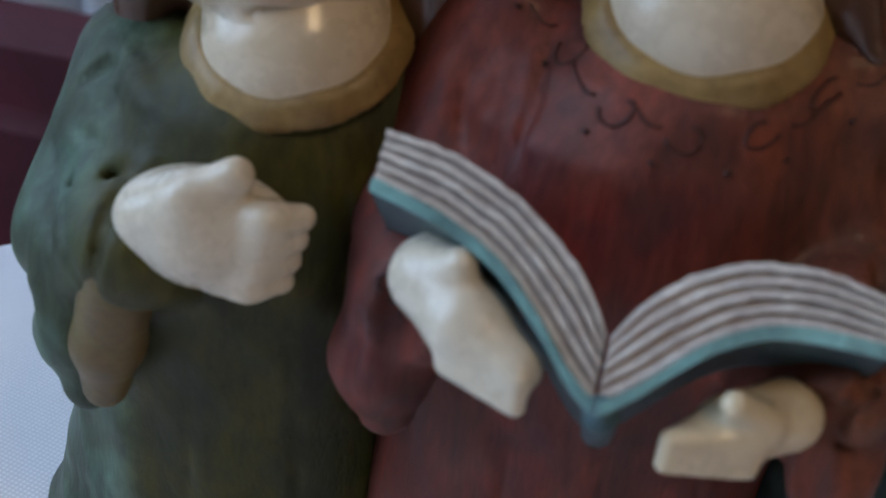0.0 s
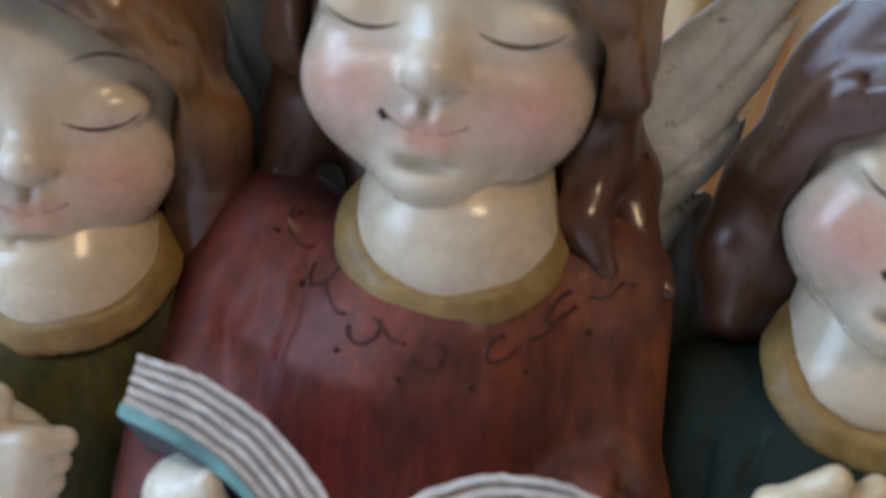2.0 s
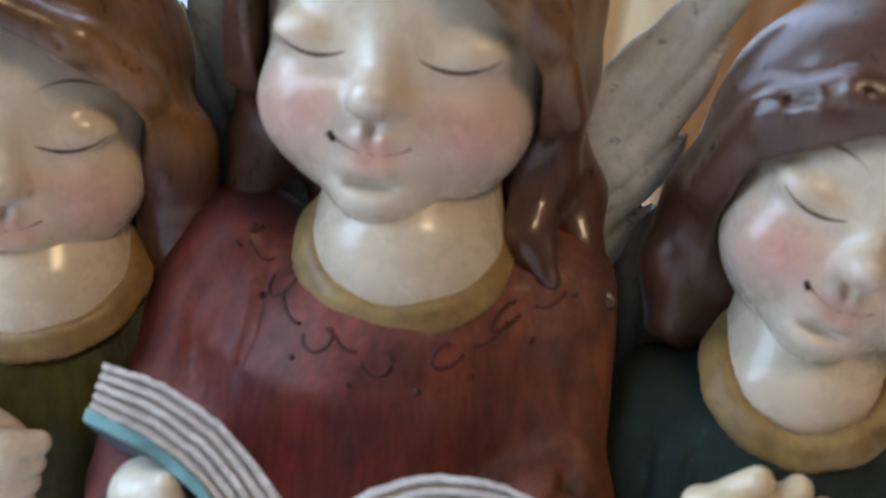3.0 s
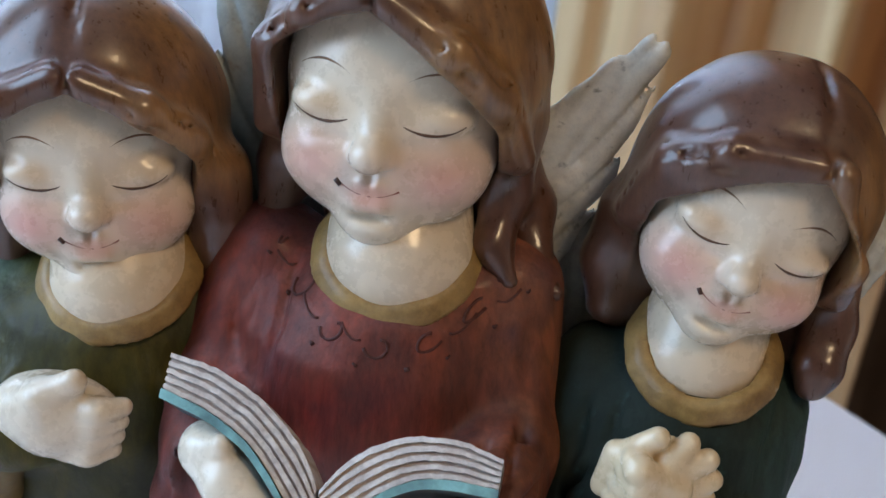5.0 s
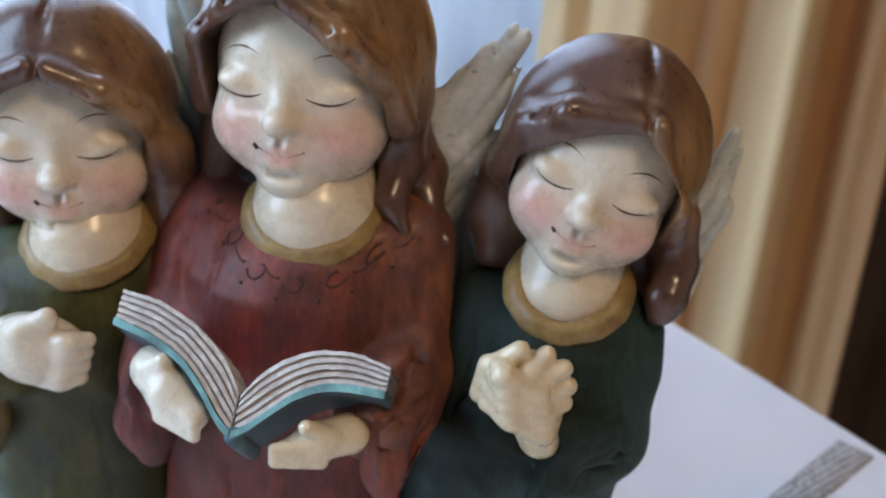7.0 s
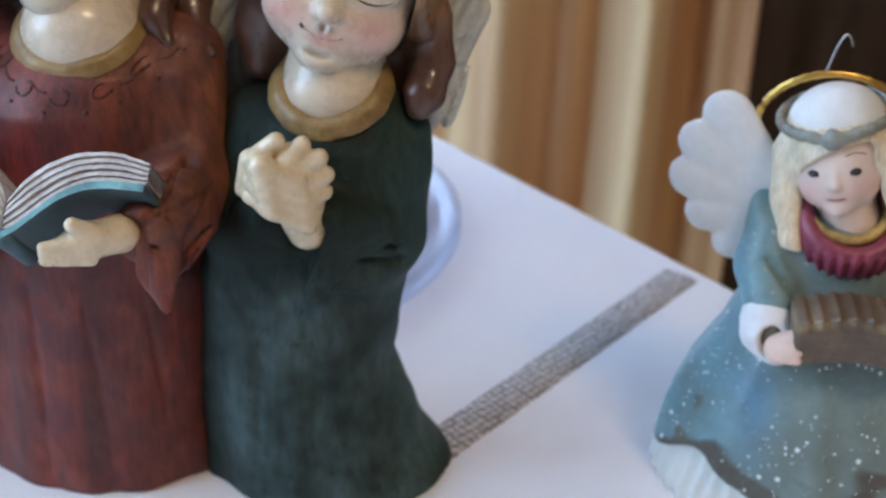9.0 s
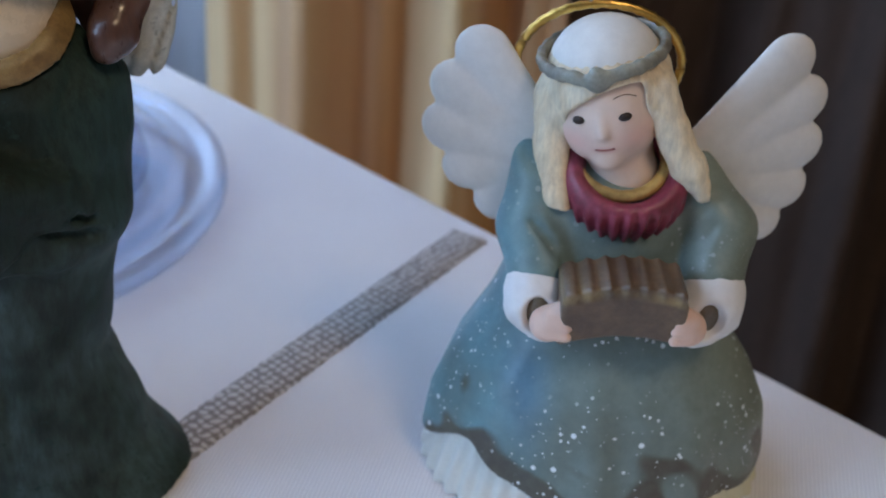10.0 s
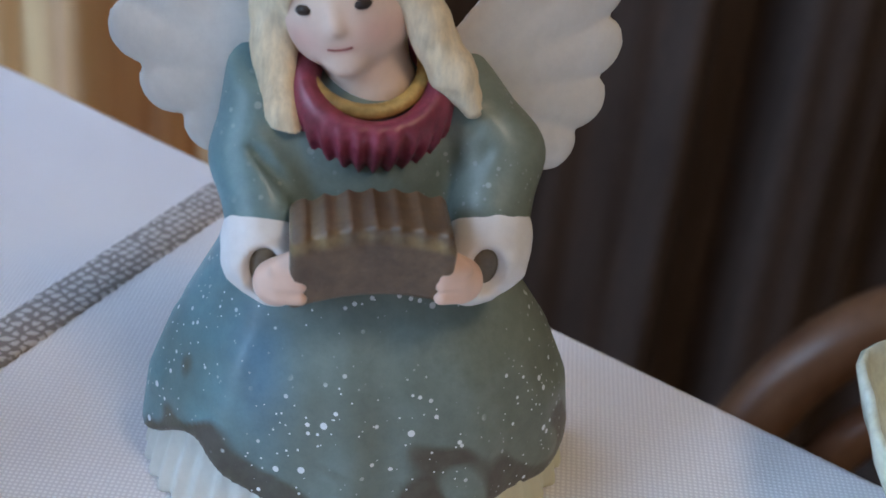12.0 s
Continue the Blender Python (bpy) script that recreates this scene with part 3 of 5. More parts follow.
    # scrolls and dots pressed into the yoke
    def pressed(points, radius, colour):
        ys = np.arange(-34, -8, 0.1)
        x, z = np.array([q[0] for q in points], float), np.array([q[1] for q in points], float)
        val = red_robe([np.repeat(x[:, None], len(ys), 1), np.repeat(ys[None], len(x), 0), np.repeat(z[:, None], len(ys), 1)])
        met = (val < 0).any(1) & (val[:, 0] > 0)
        if met.sum() > 2:
            sc.tube(np.stack([x, ys[(val < 0).argmax(1)] + 0.06, z], 1)[met], radius, M_RED, colour)

    turns = np.linspace(0.2, 4.6, 16)
    for k in range(7):
        ang = radians(-66 + 22 * k)
        cx, cz = 1.9 + 16.8 * math.sin(ang), 96.5 - 13.3 * math.cos(ang)
        side = -1 if k < 4 else 1
        pressed([(cx + side * (2.0 - 0.25 * t) * math.cos(t + ang), cz - (1.9 - 0.25 * t) * math.sin(t)) for t in turns], 0.26, (0.075, 0.018, 0.014))
        pressed([(cx + side * 2.6, cz - 2.4), (cx + side * 2.7, cz - 2.6), (cx + side * 2.8, cz - 2.7)], 0.42, (0.045, 0.012, 0.01))
        pressed([(cx + side * (2.4 + 0.6 * i), cz + 0.4 - 0.20 * i + 0.10 * i * i) for i in range(6)], 0.22, (0.085, 0.022, 0.016))
    pressed([(5.9, 80.8), (6.0, 80.5), (6.1, 80.3)], 0.42, (0.05, 0.014, 0.01))
    for dx, dz in ((-20, 68), (-19, 66), (-21, 65), (-20, 63), (-22, 67), (22, 60), (24, 57)):
        pressed([(dx + 0.9 * math.cos(t), dz + 0.9 * math.sin(t)) for t in np.linspace(0, 4.4, 9)], 0.24, (0.085, 0.03, 0.03))

    cherub_head(sc, Turned((-0.9, -2.3, 110.6), 1.05, -2.6, -1.3, -5.3), -1.6,
                ((((-17, 2, 106), (-17.8, 1, 97), (-17.6, -4, 89)), (3.6, 3.4, 1.9)),
                 (((14.8, 1, 108), (14.6, -1.5, 99), (14.2, -6.5, 93.0), (17.0, -9.0, 89.5)), (3.8, 3.4, 2.6, 1.4)),
                 (((12.5, 6, 104), (17.5, 3, 95), (20.5, -4, 88.5), (23.5, -6, 87)), (4.6, 4.0, 2.4, 1.2)),
                 (((-14, 6, 104), (-17.5, 3, 95), (-17.5, -6, 87)), (4.4, 3.8, 1.8))),
                ([(-21, -16, 84)], [(23, 8, 108)]), 0.24)
    # hands under the covers
    ivory = (0.71, 0.61, 0.47)

    def left_hand(p):
        f = limb(p, ((-17.5, -31.5, 70), (-13, -36, 69), (-8, -39.2, 68.0)), (4.0, 3.5, 2.2), 2)
        f = smin(f, limb(p, ((-17.0, -33.0, 71.5), (-14.5, -35.2, 74.3)), (2.4, 1.5)), 2.0)
        for i in range(3):
            f = smin(f, limb(p, ((-14, -37.5 - 0.5 * i, 70.0 - 1.8 * i), (-7.6, -41.0, 68.2 - 1.4 * i)), (1.3, 1.05)), 0.5)
        return f

    sc.solid(left_hand, (-27, -46, 58), (-2, -22, 80), 0.45, M_SKIN, ivory)

    def right_hand(p):
        f = limb(p, ((14.8, -33.5, 65.2), (10.5, -37.5, 65.4), (6.5, -40.5, 65.4)), (3.3, 2.8, 1.5), 2)
        f = smin(f, limb(p, ((13, -37.5, 66.8), (9.8, -40, 69.6)), (1.6, 1.3)), 0.8)
        for i in range(3):
            f = smin(f, limb(p, ((12, -39.2, 66.2 - 1.5 * i), (5.4, -41.8, 66.2 - 1.2 * i)), (1.15, 1.0)), 0.4)
        return f

    sc.solid(right_hand, (0, -48, 55), (25, -26, 74), 0.45, M_SKIN, (0.74, 0.60, 0.40))
    
    # -- the open book: page block in layers, and its cover
    across, deep = np.array((0, 0.7071, 0.7071)), np.array((0, 0.7071, -0.7071))
    root = np.array((-0.5, -40.0, 70.6))

    def leaf(us, low, high, near, far, material, colour, lip=0.0):
        rows = []
        for u, a, b in zip(us, low, high):
            x = root + np.array((u, 0, 0))
            rows += [x + across * a + deep * near, x + across * b + deep * (near + lip), x + across * b + deep * far, x + across * a + deep * far]
        n = len(us)
        faces = [(i * 4 + j, i * 4 + (j + 1) % 4, (i + 1) * 4 + (j + 1) % 4, (i + 1) * 4 + j) for i in range(n - 1) for j in range(4)]
        sc.add(rows, faces + [(3, 2, 1, 0), (n * 4 - 4, n * 4 - 3, n * 4 - 2, n * 4 - 1)], material, colour, False)

    for us, top_u, top_v, low_u, low_v in (
            (np.linspace(-23.0, -0.9, 26), (-23, -17, -10.3, -5, -1.9, -0.8), (16.4, 15.7, 12.9, 8.9, 5.4, 2.6), (-23, -16.3, -10.6, -5.6, -3.0, -0.5), (11.4, 9.6, 6.7, 1.8, -1.8, -3.2)),
            (np.linspace(-0.5, 21.3, 26), (-0.7, 0.9, 4.3, 9.3, 15.8, 21.4), (2.4, 5.7, 9.1, 11.5, 12.0, 10.4), (-0.6, 1.4, 4.2, 7.6, 11.6, 15.9, 21.4), (-3.2, -2.2, 0.7, 4.0, 6.1, 6.6, 6.4))):
        smooth_top, smooth_low = np.interp(us, top_u, top_v), np.interp(us, low_u, low_v)
        for _ in range(3):
            for arr in (smooth_top, smooth_low):
                arr[1:-1] = (arr[:-2] + 2 * arr[1:-1] + arr[2:]) / 4
        gap = smooth_top - smooth_low
        layers = 5
        leaf(us, smooth_low + 0.02 * gap, smooth_top - 0.05 * gap, 0.55, 9.0, M_PAGE, (0.46, 0.39, 0.34))
        for k in range(layers):
            wob = 0.05 * np.sin(us * (1.3 + 0.2 * k) + k) + 0.06 * np.sin(us * 4.1 + 2 * k)
            leaf(us, smooth_low + gap * (k / layers + 0.035) + wob, smooth_low + gap * ((k + 1) / layers - 0.045) + wob, -0.15 + 0.12 * math.sin(k * 2.3), 9.2, M_PAGE, (0.66, 0.62, 0.58), 0.12)
        leaf(us, smooth_low - 1.15, smooth_low - 0.05, -0.55, 11.0, M_COVER, (0.055, 0.10, 0.115))
        leaf(us, smooth_low - 1.2, smooth_low + 0.05, -0.75, -0.5, M_COVER, (0.22, 0.47, 0.47))
    sc.tube([root + np.array((0, 0, 0)) + across * -3.9 + deep * d for d in (-0.7, 3, 7, 11)], 1.5, M_COVER, (0.07, 0.13, 0.15), 10)

    # -- the one in olive green, hand on the breast
    def green_robe(p):
        f = gown(p, ((0, -47, 29, 2, 19), (14, -46, 25, 1, 18), (35, -45, 21, -2, 17), (58, -44, 20, -6, 17), (68, -43, 19.5, -7, 16.0), (74.5, -41.5, 16, -8, 13.0), (79, -40, 11, -8.5, 9.5), (82, -39, 7.5, -8.5, 7.5)))
        f = smin(f, limb(p, ((-57, -5, 72), (-60, -13, 55), (-49, -23.5, 61.5)), (7.8, 8.5, 7.0)), 4)
        f = smin(f, limb(p, ((-55, -20, 56), (-58, -20, 47), (-57, -20, 40)), (6.0, 5.2, 3.6)), 2.5)
        f = smin(f, limb(p, ((-28, -5, 73), (-25, -9, 55)), (7, 7)), 4)
        for a, b in (((-52, -21.5, 69), (-57.5, -17.5, 60)), ((-58, -19, 64), (-63.5, -17, 56)), ((-60.5, -20.5, 58), (-60, -21, 45)), ((-47, -22.5, 70), (-50.5, -23.5, 66)), ((-30, -20, 66), (-27.5, -17.5, 54))):
            f = smax(f, -cap(p, a, b, 0.3, 0.9), 1.5)
        return f + 0.25 * np.sin(p[0] * 0.5 + p[2] * 0.04) * np.clip((50 - p[2]) / 25, 0, 1) + chisel(p) * (1 + 0.9 * np.clip((-50 - p[0]) / 6, 0, 1))

    green_robe = creased(green_robe, (((-61.5, 72), (-53, 79), 1.0), ((-58, 73.5), (-54, 72.6), 0.7), ((-60, 69), (-55, 68.8), 0.7), ((-51, 71), (-51.5, 60), 1.3), ((-51.5, 61), (-54, 50), 1.2), ((-59.5, 65), (-54, 59), 1.0),
                                      ((-63, 66), (-58, 58), 0.9), ((-62, 60), (-60, 48), -1.4), ((-56, 76), (-50, 74.5), -1.3), ((-30, 70), (-27, 58), 1.2), ((-45, 48), (-48, 8), 0.9), ((-34, 50), (-33, 8), 0.9)))

    def green_paint(v):
        col = np.tile(green, (len(v), 1))
        patch = np.array([noise.noise(Vector(q) * 0.10) + 0.5 * noise.noise(Vector(q) * 0.35) for q in v])
        col = blend(col, (0.105, 0.088, 0.016), np.clip(patch, 0, 0.7))
        col = blend(col, (0.035, 0.040, 0.014), np.clip(-patch, 0, 0.7))
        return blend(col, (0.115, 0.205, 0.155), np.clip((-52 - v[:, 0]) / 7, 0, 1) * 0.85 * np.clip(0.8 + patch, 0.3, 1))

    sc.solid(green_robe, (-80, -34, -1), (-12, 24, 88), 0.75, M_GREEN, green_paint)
    sc.solid(lambda p: limb(p, ((-50.5, -25.0, 60), (-53.5, -23.0, 48), (-54.5, -22.0, 41)), (4.3, 3.8, 2.6)), (-62, -33, 35), (-43, -16, 68), 0.6, M_GOLD, (0.15, 0.105, 0.028))
    neck_and_collar(sc, (-40.5, -4.5, 90), (-38, -9.5, 80), 7.6, (-38.0, -10.8, 82.0), 11.0, 30)

    def breast_hand(p):
        f = ell(p, (-40.7, -25.4, 67.0), (8.7, 5.0, 5.4))
        f = smin(f, limb(p, ((-46.4, -23.2, 64.6), (-42, -26.0, 65.6)), (4.7, 4.8)), 3.5)
        for i in range(4):
            f = smin(f, limb(p, ((-39, -27.6, 69.2 - 2.3 * i), (-34.2 - 0.6 * i, -27.9, 69.9 - 2.45 * i), (-31.6 - 0.6 * i, -25.8, 69.8 - 2.5 * i)), (1.9, 1.6, 1.4)), 0.7)
        f = smin(f, limb(p, ((-47, -26.4, 66.5), (-42, -28.2, 70.6), (-37.6, -27.6, 73.9)), (3.1, 2.4, 1.8)), 1.8)
        return f

    sc.solid(breast_hand, (-58, -36, 54), (-26, -16, 80), 0.45, M_SKIN, ivory)
    cherub_head(sc, Turned((-42.3, -5.4, 97.2), 0.98, 15, -4, -1.5), -1.0,
                ((((-25.5, -3, 96), (-25.0, -3, 86), (-26.0, -5, 78.5)), (4.4, 4.4, 2.6)),
                 (((-56.5, -4, 93), (-57.5, -4, 85), (-57.0, -6, 78)), (4.6, 4.4, 2.8))),
                ([(-60, -14, 74)], [(-22, 8, 100)]))

    # -- the one in dark teal, praying
    def teal_robe(p):
        f = gown(p, ((0, 41.5, 26.5, -2, 19.5), (8, 38.5, 22.5, -2, 18), (27, 36.0, 19.0, -3, 16.5), (45, 38.0, 19.5, -3.5, 16), (66, 43, 18.5, -4, 16), (74, 44, 16.5, -4, 14), (79.5, 44.5, 11.5, -4, 10.5), (83, 44.5, 8, -4, 8)))
        f = smin(f, limb(p, ((54, -2, 73), (53.5, -6, 54), (46, -20, 62)), (6.8, 7.2, 6.0)), 3.5)
        f = smin(f, limb(p, ((54, -8, 56), (50.5, -16, 61), (47.0, -22.5, 64.5)), (6.8, 5.6, 4.4)), 2)
        f = smin(f, limb(p, ((48.5, -21.5, 62), (46.5, -22.5, 56), (44.2, -23.0, 50.5)), (3.6, 3.0, 1.3)), 1.2)
        f = smin(f, limb(p, ((55, -9, 53), (51, -15, 51.5), (45, -21.5, 51.0)), (4.8, 3.6, 1.5)), 2)
        f = smin(f, limb(p, ((31, -3, 74), (28, -9, 57), (37, -20, 63)), (7.0, 7.0, 5.6)), 3.5)
        f = smin(f, limb(p, ((29, -10, 54), (29, -14, 46)), (4.5, 1.8)), 2)
        for a, b in (((52, -19.5, 60), (57.5, -14.0, 56.5)), ((51, -19.5, 56.5), (57.5, -13.0, 53.0)), ((53.5, -14.5, 70), (52.0, -17.5, 62)), ((33, -17.5, 74), (30.0, -17.5, 62))):
            f = smax(f, -cap(p, a, b, 0.3, 0.9), 1.5)
        f = smax(f, -limb(p, ((43.6, -25.5, 64), (42.4, -24.0, 54)), (3.6, 1.4)), 0.7)
        return f + 0.22 * np.sin(p[0] * 0.6 + p[2] * 0.03) * np.clip((45 - p[2]) / 20, 0, 1) + chisel(p)

    teal_robe = creased(teal_robe, (((56, 78), (54.5, 69), 1.2), ((48.5, 68.5), (55, 66.8), 0.8), ((50, 63.8), (56, 65.2), 0.8), ((50.5, 59), (56, 60.5), 0.6), ((48.5, 64), (45.5, 52), 1.0), ((30.5, 76), (28.5, 61), 1.2), ((48, 66), (56, 63.6), -1.3),
                                    ((35, 77), (33, 66), 0.9), ((33, 46), (31, 8), 0.8), ((42, 46), (43, 8), 0.8), ((58, 70), (57.5, 58), -1.3)))

    def teal_paint(v):
        col = np.tile(teal, (len(v), 1))
        # lighter teal towards the right; below, the skirt is dry-brushed in patches
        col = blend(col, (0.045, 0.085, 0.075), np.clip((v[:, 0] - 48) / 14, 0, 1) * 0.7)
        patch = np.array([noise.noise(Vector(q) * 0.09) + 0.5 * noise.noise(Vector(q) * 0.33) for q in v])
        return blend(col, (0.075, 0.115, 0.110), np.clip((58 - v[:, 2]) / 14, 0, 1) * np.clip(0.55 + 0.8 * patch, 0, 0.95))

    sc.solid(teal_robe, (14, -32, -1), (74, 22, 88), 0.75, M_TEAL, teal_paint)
    neck_and_collar(sc, (45.5, -0.5, 92), (44.6, -5, 81), 6.8, (44.8, -7.8, 83.3), 10.2, 32)

    def praying(p):
        f = smin(ell(p, (40.8, -23.4, 72.4), (5.6, 3.6, 6.4)), limb(p, ((43.8, -23.2, 63.5), (42.4, -24.4, 69)), (3.8, 4.4)), 2)
        # four fingers slanting up from the wrist, the knuckles of the other hand behind them, the thumb on top
        for i in range(4):
            f = smin(f, limb(p, ((44.6 - 0.5 * i, -27.0, 66.2 + 2.5 * i), (39.2 - 0.5 * i, -28.6, 69.4 + 2.45 * i), (35.0 + 0.5 * i, -27.2, 70.6 + 2.3 * i)), (1.8, 1.65, 1.35)), 0.45)
        for x, z in ((43.4, 79.0), (46.2, 77.0), (47.2, 74.0), (46.8, 70.9)):
            f = smin(f, limb(p, ((x, -24.2, z), (41.5, -25.6, z - 2.6)), (1.55, 2.1)), 0.5)
        f = smin(f, limb(p, ((34.6, -24.6, 76.0), (33.6, -25.0, 70.8)), (1.7, 1.6)), 0.8)
        return smin(f, limb(p, ((35.2, -25.2, 76.2), (39.4, -25.4, 79.8)), (1.7, 1.6)), 0.7)

    sc.solid(praying, (27, -34, 57), (52, -15, 84), 0.45, M_SKIN, (0.70, 0.56, 0.36))
    cherub_head(sc, Turned((46.7, -2.1, 100.6), 0.91, 0.5, 15, -3.5), 4.4,
                ((((31.5, 1, 98), (30.6, 1, 90), (30.8, -1, 84)), (4.2, 4.4, 3.0)),
                 (((61.0, 1, 93), (61.5, -1, 86), (60.6, -5.0, 81.5), (60.0, -7, 79.5)), (3.8, 3.6, 3.4, 2.0)),
                 (((55, 7, 92), (57, 5, 85), (57.5, 1, 80)), (5.2, 4.6, 3.0))),
                ([(28, -10, 82)], [(67, 4, 96)]), 0.46)

    # -- wings behind
    wing(sc, ((15, 9, 84), (21, 8, 100), (31, 5.5, 119.5)), (8.5, 7.5, 2.8), 2.4)
    wing(sc, ((-18, 10, 84), (-26, 10, 98), (-26, 11, 122)), (6.5, 5.5, 4.6), 2.2, 0.8, (0.40, 0.45, 0.43))
    wing(sc, ((60, 10, 74), (64.5, 11, 92), (68.0, 12, 104.5)), (5.4, 5.0, 2.4), 2.4, 1.2, (0.55, 0.53, 0.45))
    # lower length added to fill the robes' shaded gap in dark grey
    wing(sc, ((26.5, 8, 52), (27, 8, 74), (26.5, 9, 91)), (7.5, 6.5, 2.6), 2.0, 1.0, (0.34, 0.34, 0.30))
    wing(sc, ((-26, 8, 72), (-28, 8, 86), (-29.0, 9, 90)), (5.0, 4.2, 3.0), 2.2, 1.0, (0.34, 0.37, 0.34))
    wing(sc, ((-57, 7, 72), (-64, 8, 86), (-68, 8, 96)), (5.5, 5.0, 2.6), 2.2)
    ob = sc.build("angel_trio_figurine")
    return tagged(ob, "glazed resin figurine of three carol singing angels sharing a book", "figurine")


angel_trio()


# ---- the little bisque bell angel with a concertina ----
def bell_angel():
    sc = Sculpture()
    cx, cy = 135.5, 7.0
    blue = (0.205, 0.265, 0.245)

    def hem(p):
        ang = np.arctan2(p[1] - cy, p[0] - cx)
        return 6.0 + 1.8 * np.sin(ang * 5 + 0.6) + 0.5 * np.sin(ang * 9) + 5.5 * np.exp(-((ang + 2.65) / 0.42) ** 2)

    rows = ((-2, 138.2, 30.2, cy, 24), (8, 138.2, 30.0, cy, 23.8), (16, 138.2, 28.8, cy, 22.6), (24, 138, 25.6, cy, 20.5), (33, 137.5, 20, cy, 16.8), (42, 137, 16, cy, 13.5), (54, 136, 14.8, cy, 12.0), (60.5, 134.5, 12.5, cy + 0.5, 10.5), (62.4, 134.5, 8.5, cy, 8), (63.2, 134.5, 6, cy, 6))

    def dress(p):
        f = gown(p, rows)
        ang = np.arctan2(p[1] - cy, p[0] - cx)
        f = f + (0.45 * np.sin(ang * 9 + 0.5) + 0.2 * np.sin(ang * 17)) * np.clip((40 - p[2]) / 22, 0, 1)
        f = smin(f, limb(p, ((124.5, 4, 60), (123.4, 0, 51), (124.6, -5, 45.5)), (5.0, 5.4, 5.0)), 2.0)
        f = smin(f, limb(p, ((147, 4, 60), (153.2, 0, 52), (152, -5, 46.5)), (5.0, 5.4, 5.0)), 2.0)
        for a, b in (((125, -3.5, 57), (128, -6, 53)), ((123, -4.5, 54), (127, -6.5, 50.5)), ((149.5, -3.5, 57), (146, -6, 54)), ((151, -5, 55), (147, -7, 51)), ((129, -5.5, 58), (128, -7, 47)), ((144.5, -5.5, 58), (145.5, -7, 48))):
            f = smax(f, -cap(p, a, b, 0.5, 0.9), 1.0)
        f = smax(f, (p[2] - 61.6 - 0.45 * (p[1] - 2.2)) * 0.9, 0.8)
        return smax(f, hem(p) - p[2], 0.8)

    def dress_paint_lit(v):
        col = np.tile(blue, (len(v), 1))
        # cool window light and warm lamplight coloured into the left and right sides
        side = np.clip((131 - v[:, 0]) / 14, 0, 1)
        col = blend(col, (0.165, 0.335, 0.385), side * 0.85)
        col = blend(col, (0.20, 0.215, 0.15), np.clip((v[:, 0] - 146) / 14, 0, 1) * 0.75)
        wav = np.array([noise.noise(Vector(q) * 0.16) for q in v])
        edge = v[:, 2] - hem(v.T)
        col = blend(col, (0.085, 0.062, 0.040), np.clip((5.6 + 9.0 * wav - edge) / 1.6, 0, 1) * 0.92)
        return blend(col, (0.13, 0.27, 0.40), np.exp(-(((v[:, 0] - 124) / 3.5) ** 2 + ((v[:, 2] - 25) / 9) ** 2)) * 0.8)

    sc.solid(dress, (102, -20, -3), (170, 35, 71), 0.6, M_DRESS, dress_paint_lit, lambda v: np.clip((47 - v[:, 2]) / 6, 0, 1) + 0.25)

    def petticoat(p):
        ang = np.arctan2(p[1] - cy, p[0] - cx)
        f = gown(p, ((0, 138.2, 30.6, cy, 24.6), (4, 138.2, 29.6, cy, 23.6), (8, 138.2, 28.4, cy, 22.4), (14, 138.2, 26.4, cy, 20.4), (20, 138, 23, cy, 18)))
        return f + 0.35 * np.sin(ang * 46)

    # the white yellows to the right, lamplight put into its colour
    sc.solid(petticoat, (104, -21, -2), (168, 36, 21), 0.6, M_BISQUE, lambda v: blend(np.tile((0.72, 0.72, 0.66), (len(v), 1)), (0.60, 0.55, 0.32), np.clip((v[:, 0] - 146) / 12, 0, 1) * 0.8))

    # fur cuffs, hands, bellows
    def cuffs(p):
        f = limb(p, ((124.2, -6.5, 43.6), (124.4, -8.5, 41.8), (126.0, -10.5, 39.8)), (4.9, 4.7, 3.3), 2)
        f = smin(f, limb(p, ((152.2, -6.5, 44.4), (151.4, -8.5, 42.4), (149.3, -10.5, 40.0)), (5.0, 4.8, 3.3), 2), 0.2)
        f = f + 0.14 * np.sin(p[0] * 1.6) * np.sin(p[2] * 1.5 + 1) * np.sin(p[1] * 1.4)
        for c in ((124.4, -14.0, 42.2), (150.8, -14.5, 42.8)):
            f = smax(f, -ell(p, c, (2.6, 3.4, 3.6)), 0.5)
        return f

    sc.solid(cuffs, (113, -19, 34), (161, 4, 56), 0.5, M_BISQUE, (0.76, 0.74, 0.73))
    sc.solid(lambda p: smin(ell(p, (124.5, -11.0, 42.2), (1.9, 1.5, 3.2)), ell(p, (150.7, -11.0, 42.8), (1.9, 1.5, 3.2)), 0.1), (119, -16, 38), (155, -6, 50), 0.4, M_BELLOWS, (0.14, 0.12, 0.085))

    def fists(p):
        p = [p[0], p[1], p[2] + 1.4]
        f = limb(p, ((126.0, -13.2, 42.6), (128.0, -14.8, 45.2)), (2.9, 2.3), 1)
        f = smin(f, limb(p, ((147.5, -13.2, 43.0), (145.6, -14.8, 45.6)), (2.9, 2.3), 1), 0.1)
        for i in range(3):
            f = smin(f, cap(p, (126.0, -15.4, 42.0 + 1.8 * i), (128.6, -16.2, 42.2 + 1.8 * i), 1.0, 0.9), 0.4)
            f = smin(f, cap(p, (147.6, -15.4, 42.2 + 1.8 * i), (145.0, -16.2, 42.4 + 1.8 * i), 1.0, 0.9), 0.4)
        return f

    sc.solid(fists, (120, -20, 36), (154, -8, 51), 0.4, M_FAIR, (0.80, 0.55, 0.43))

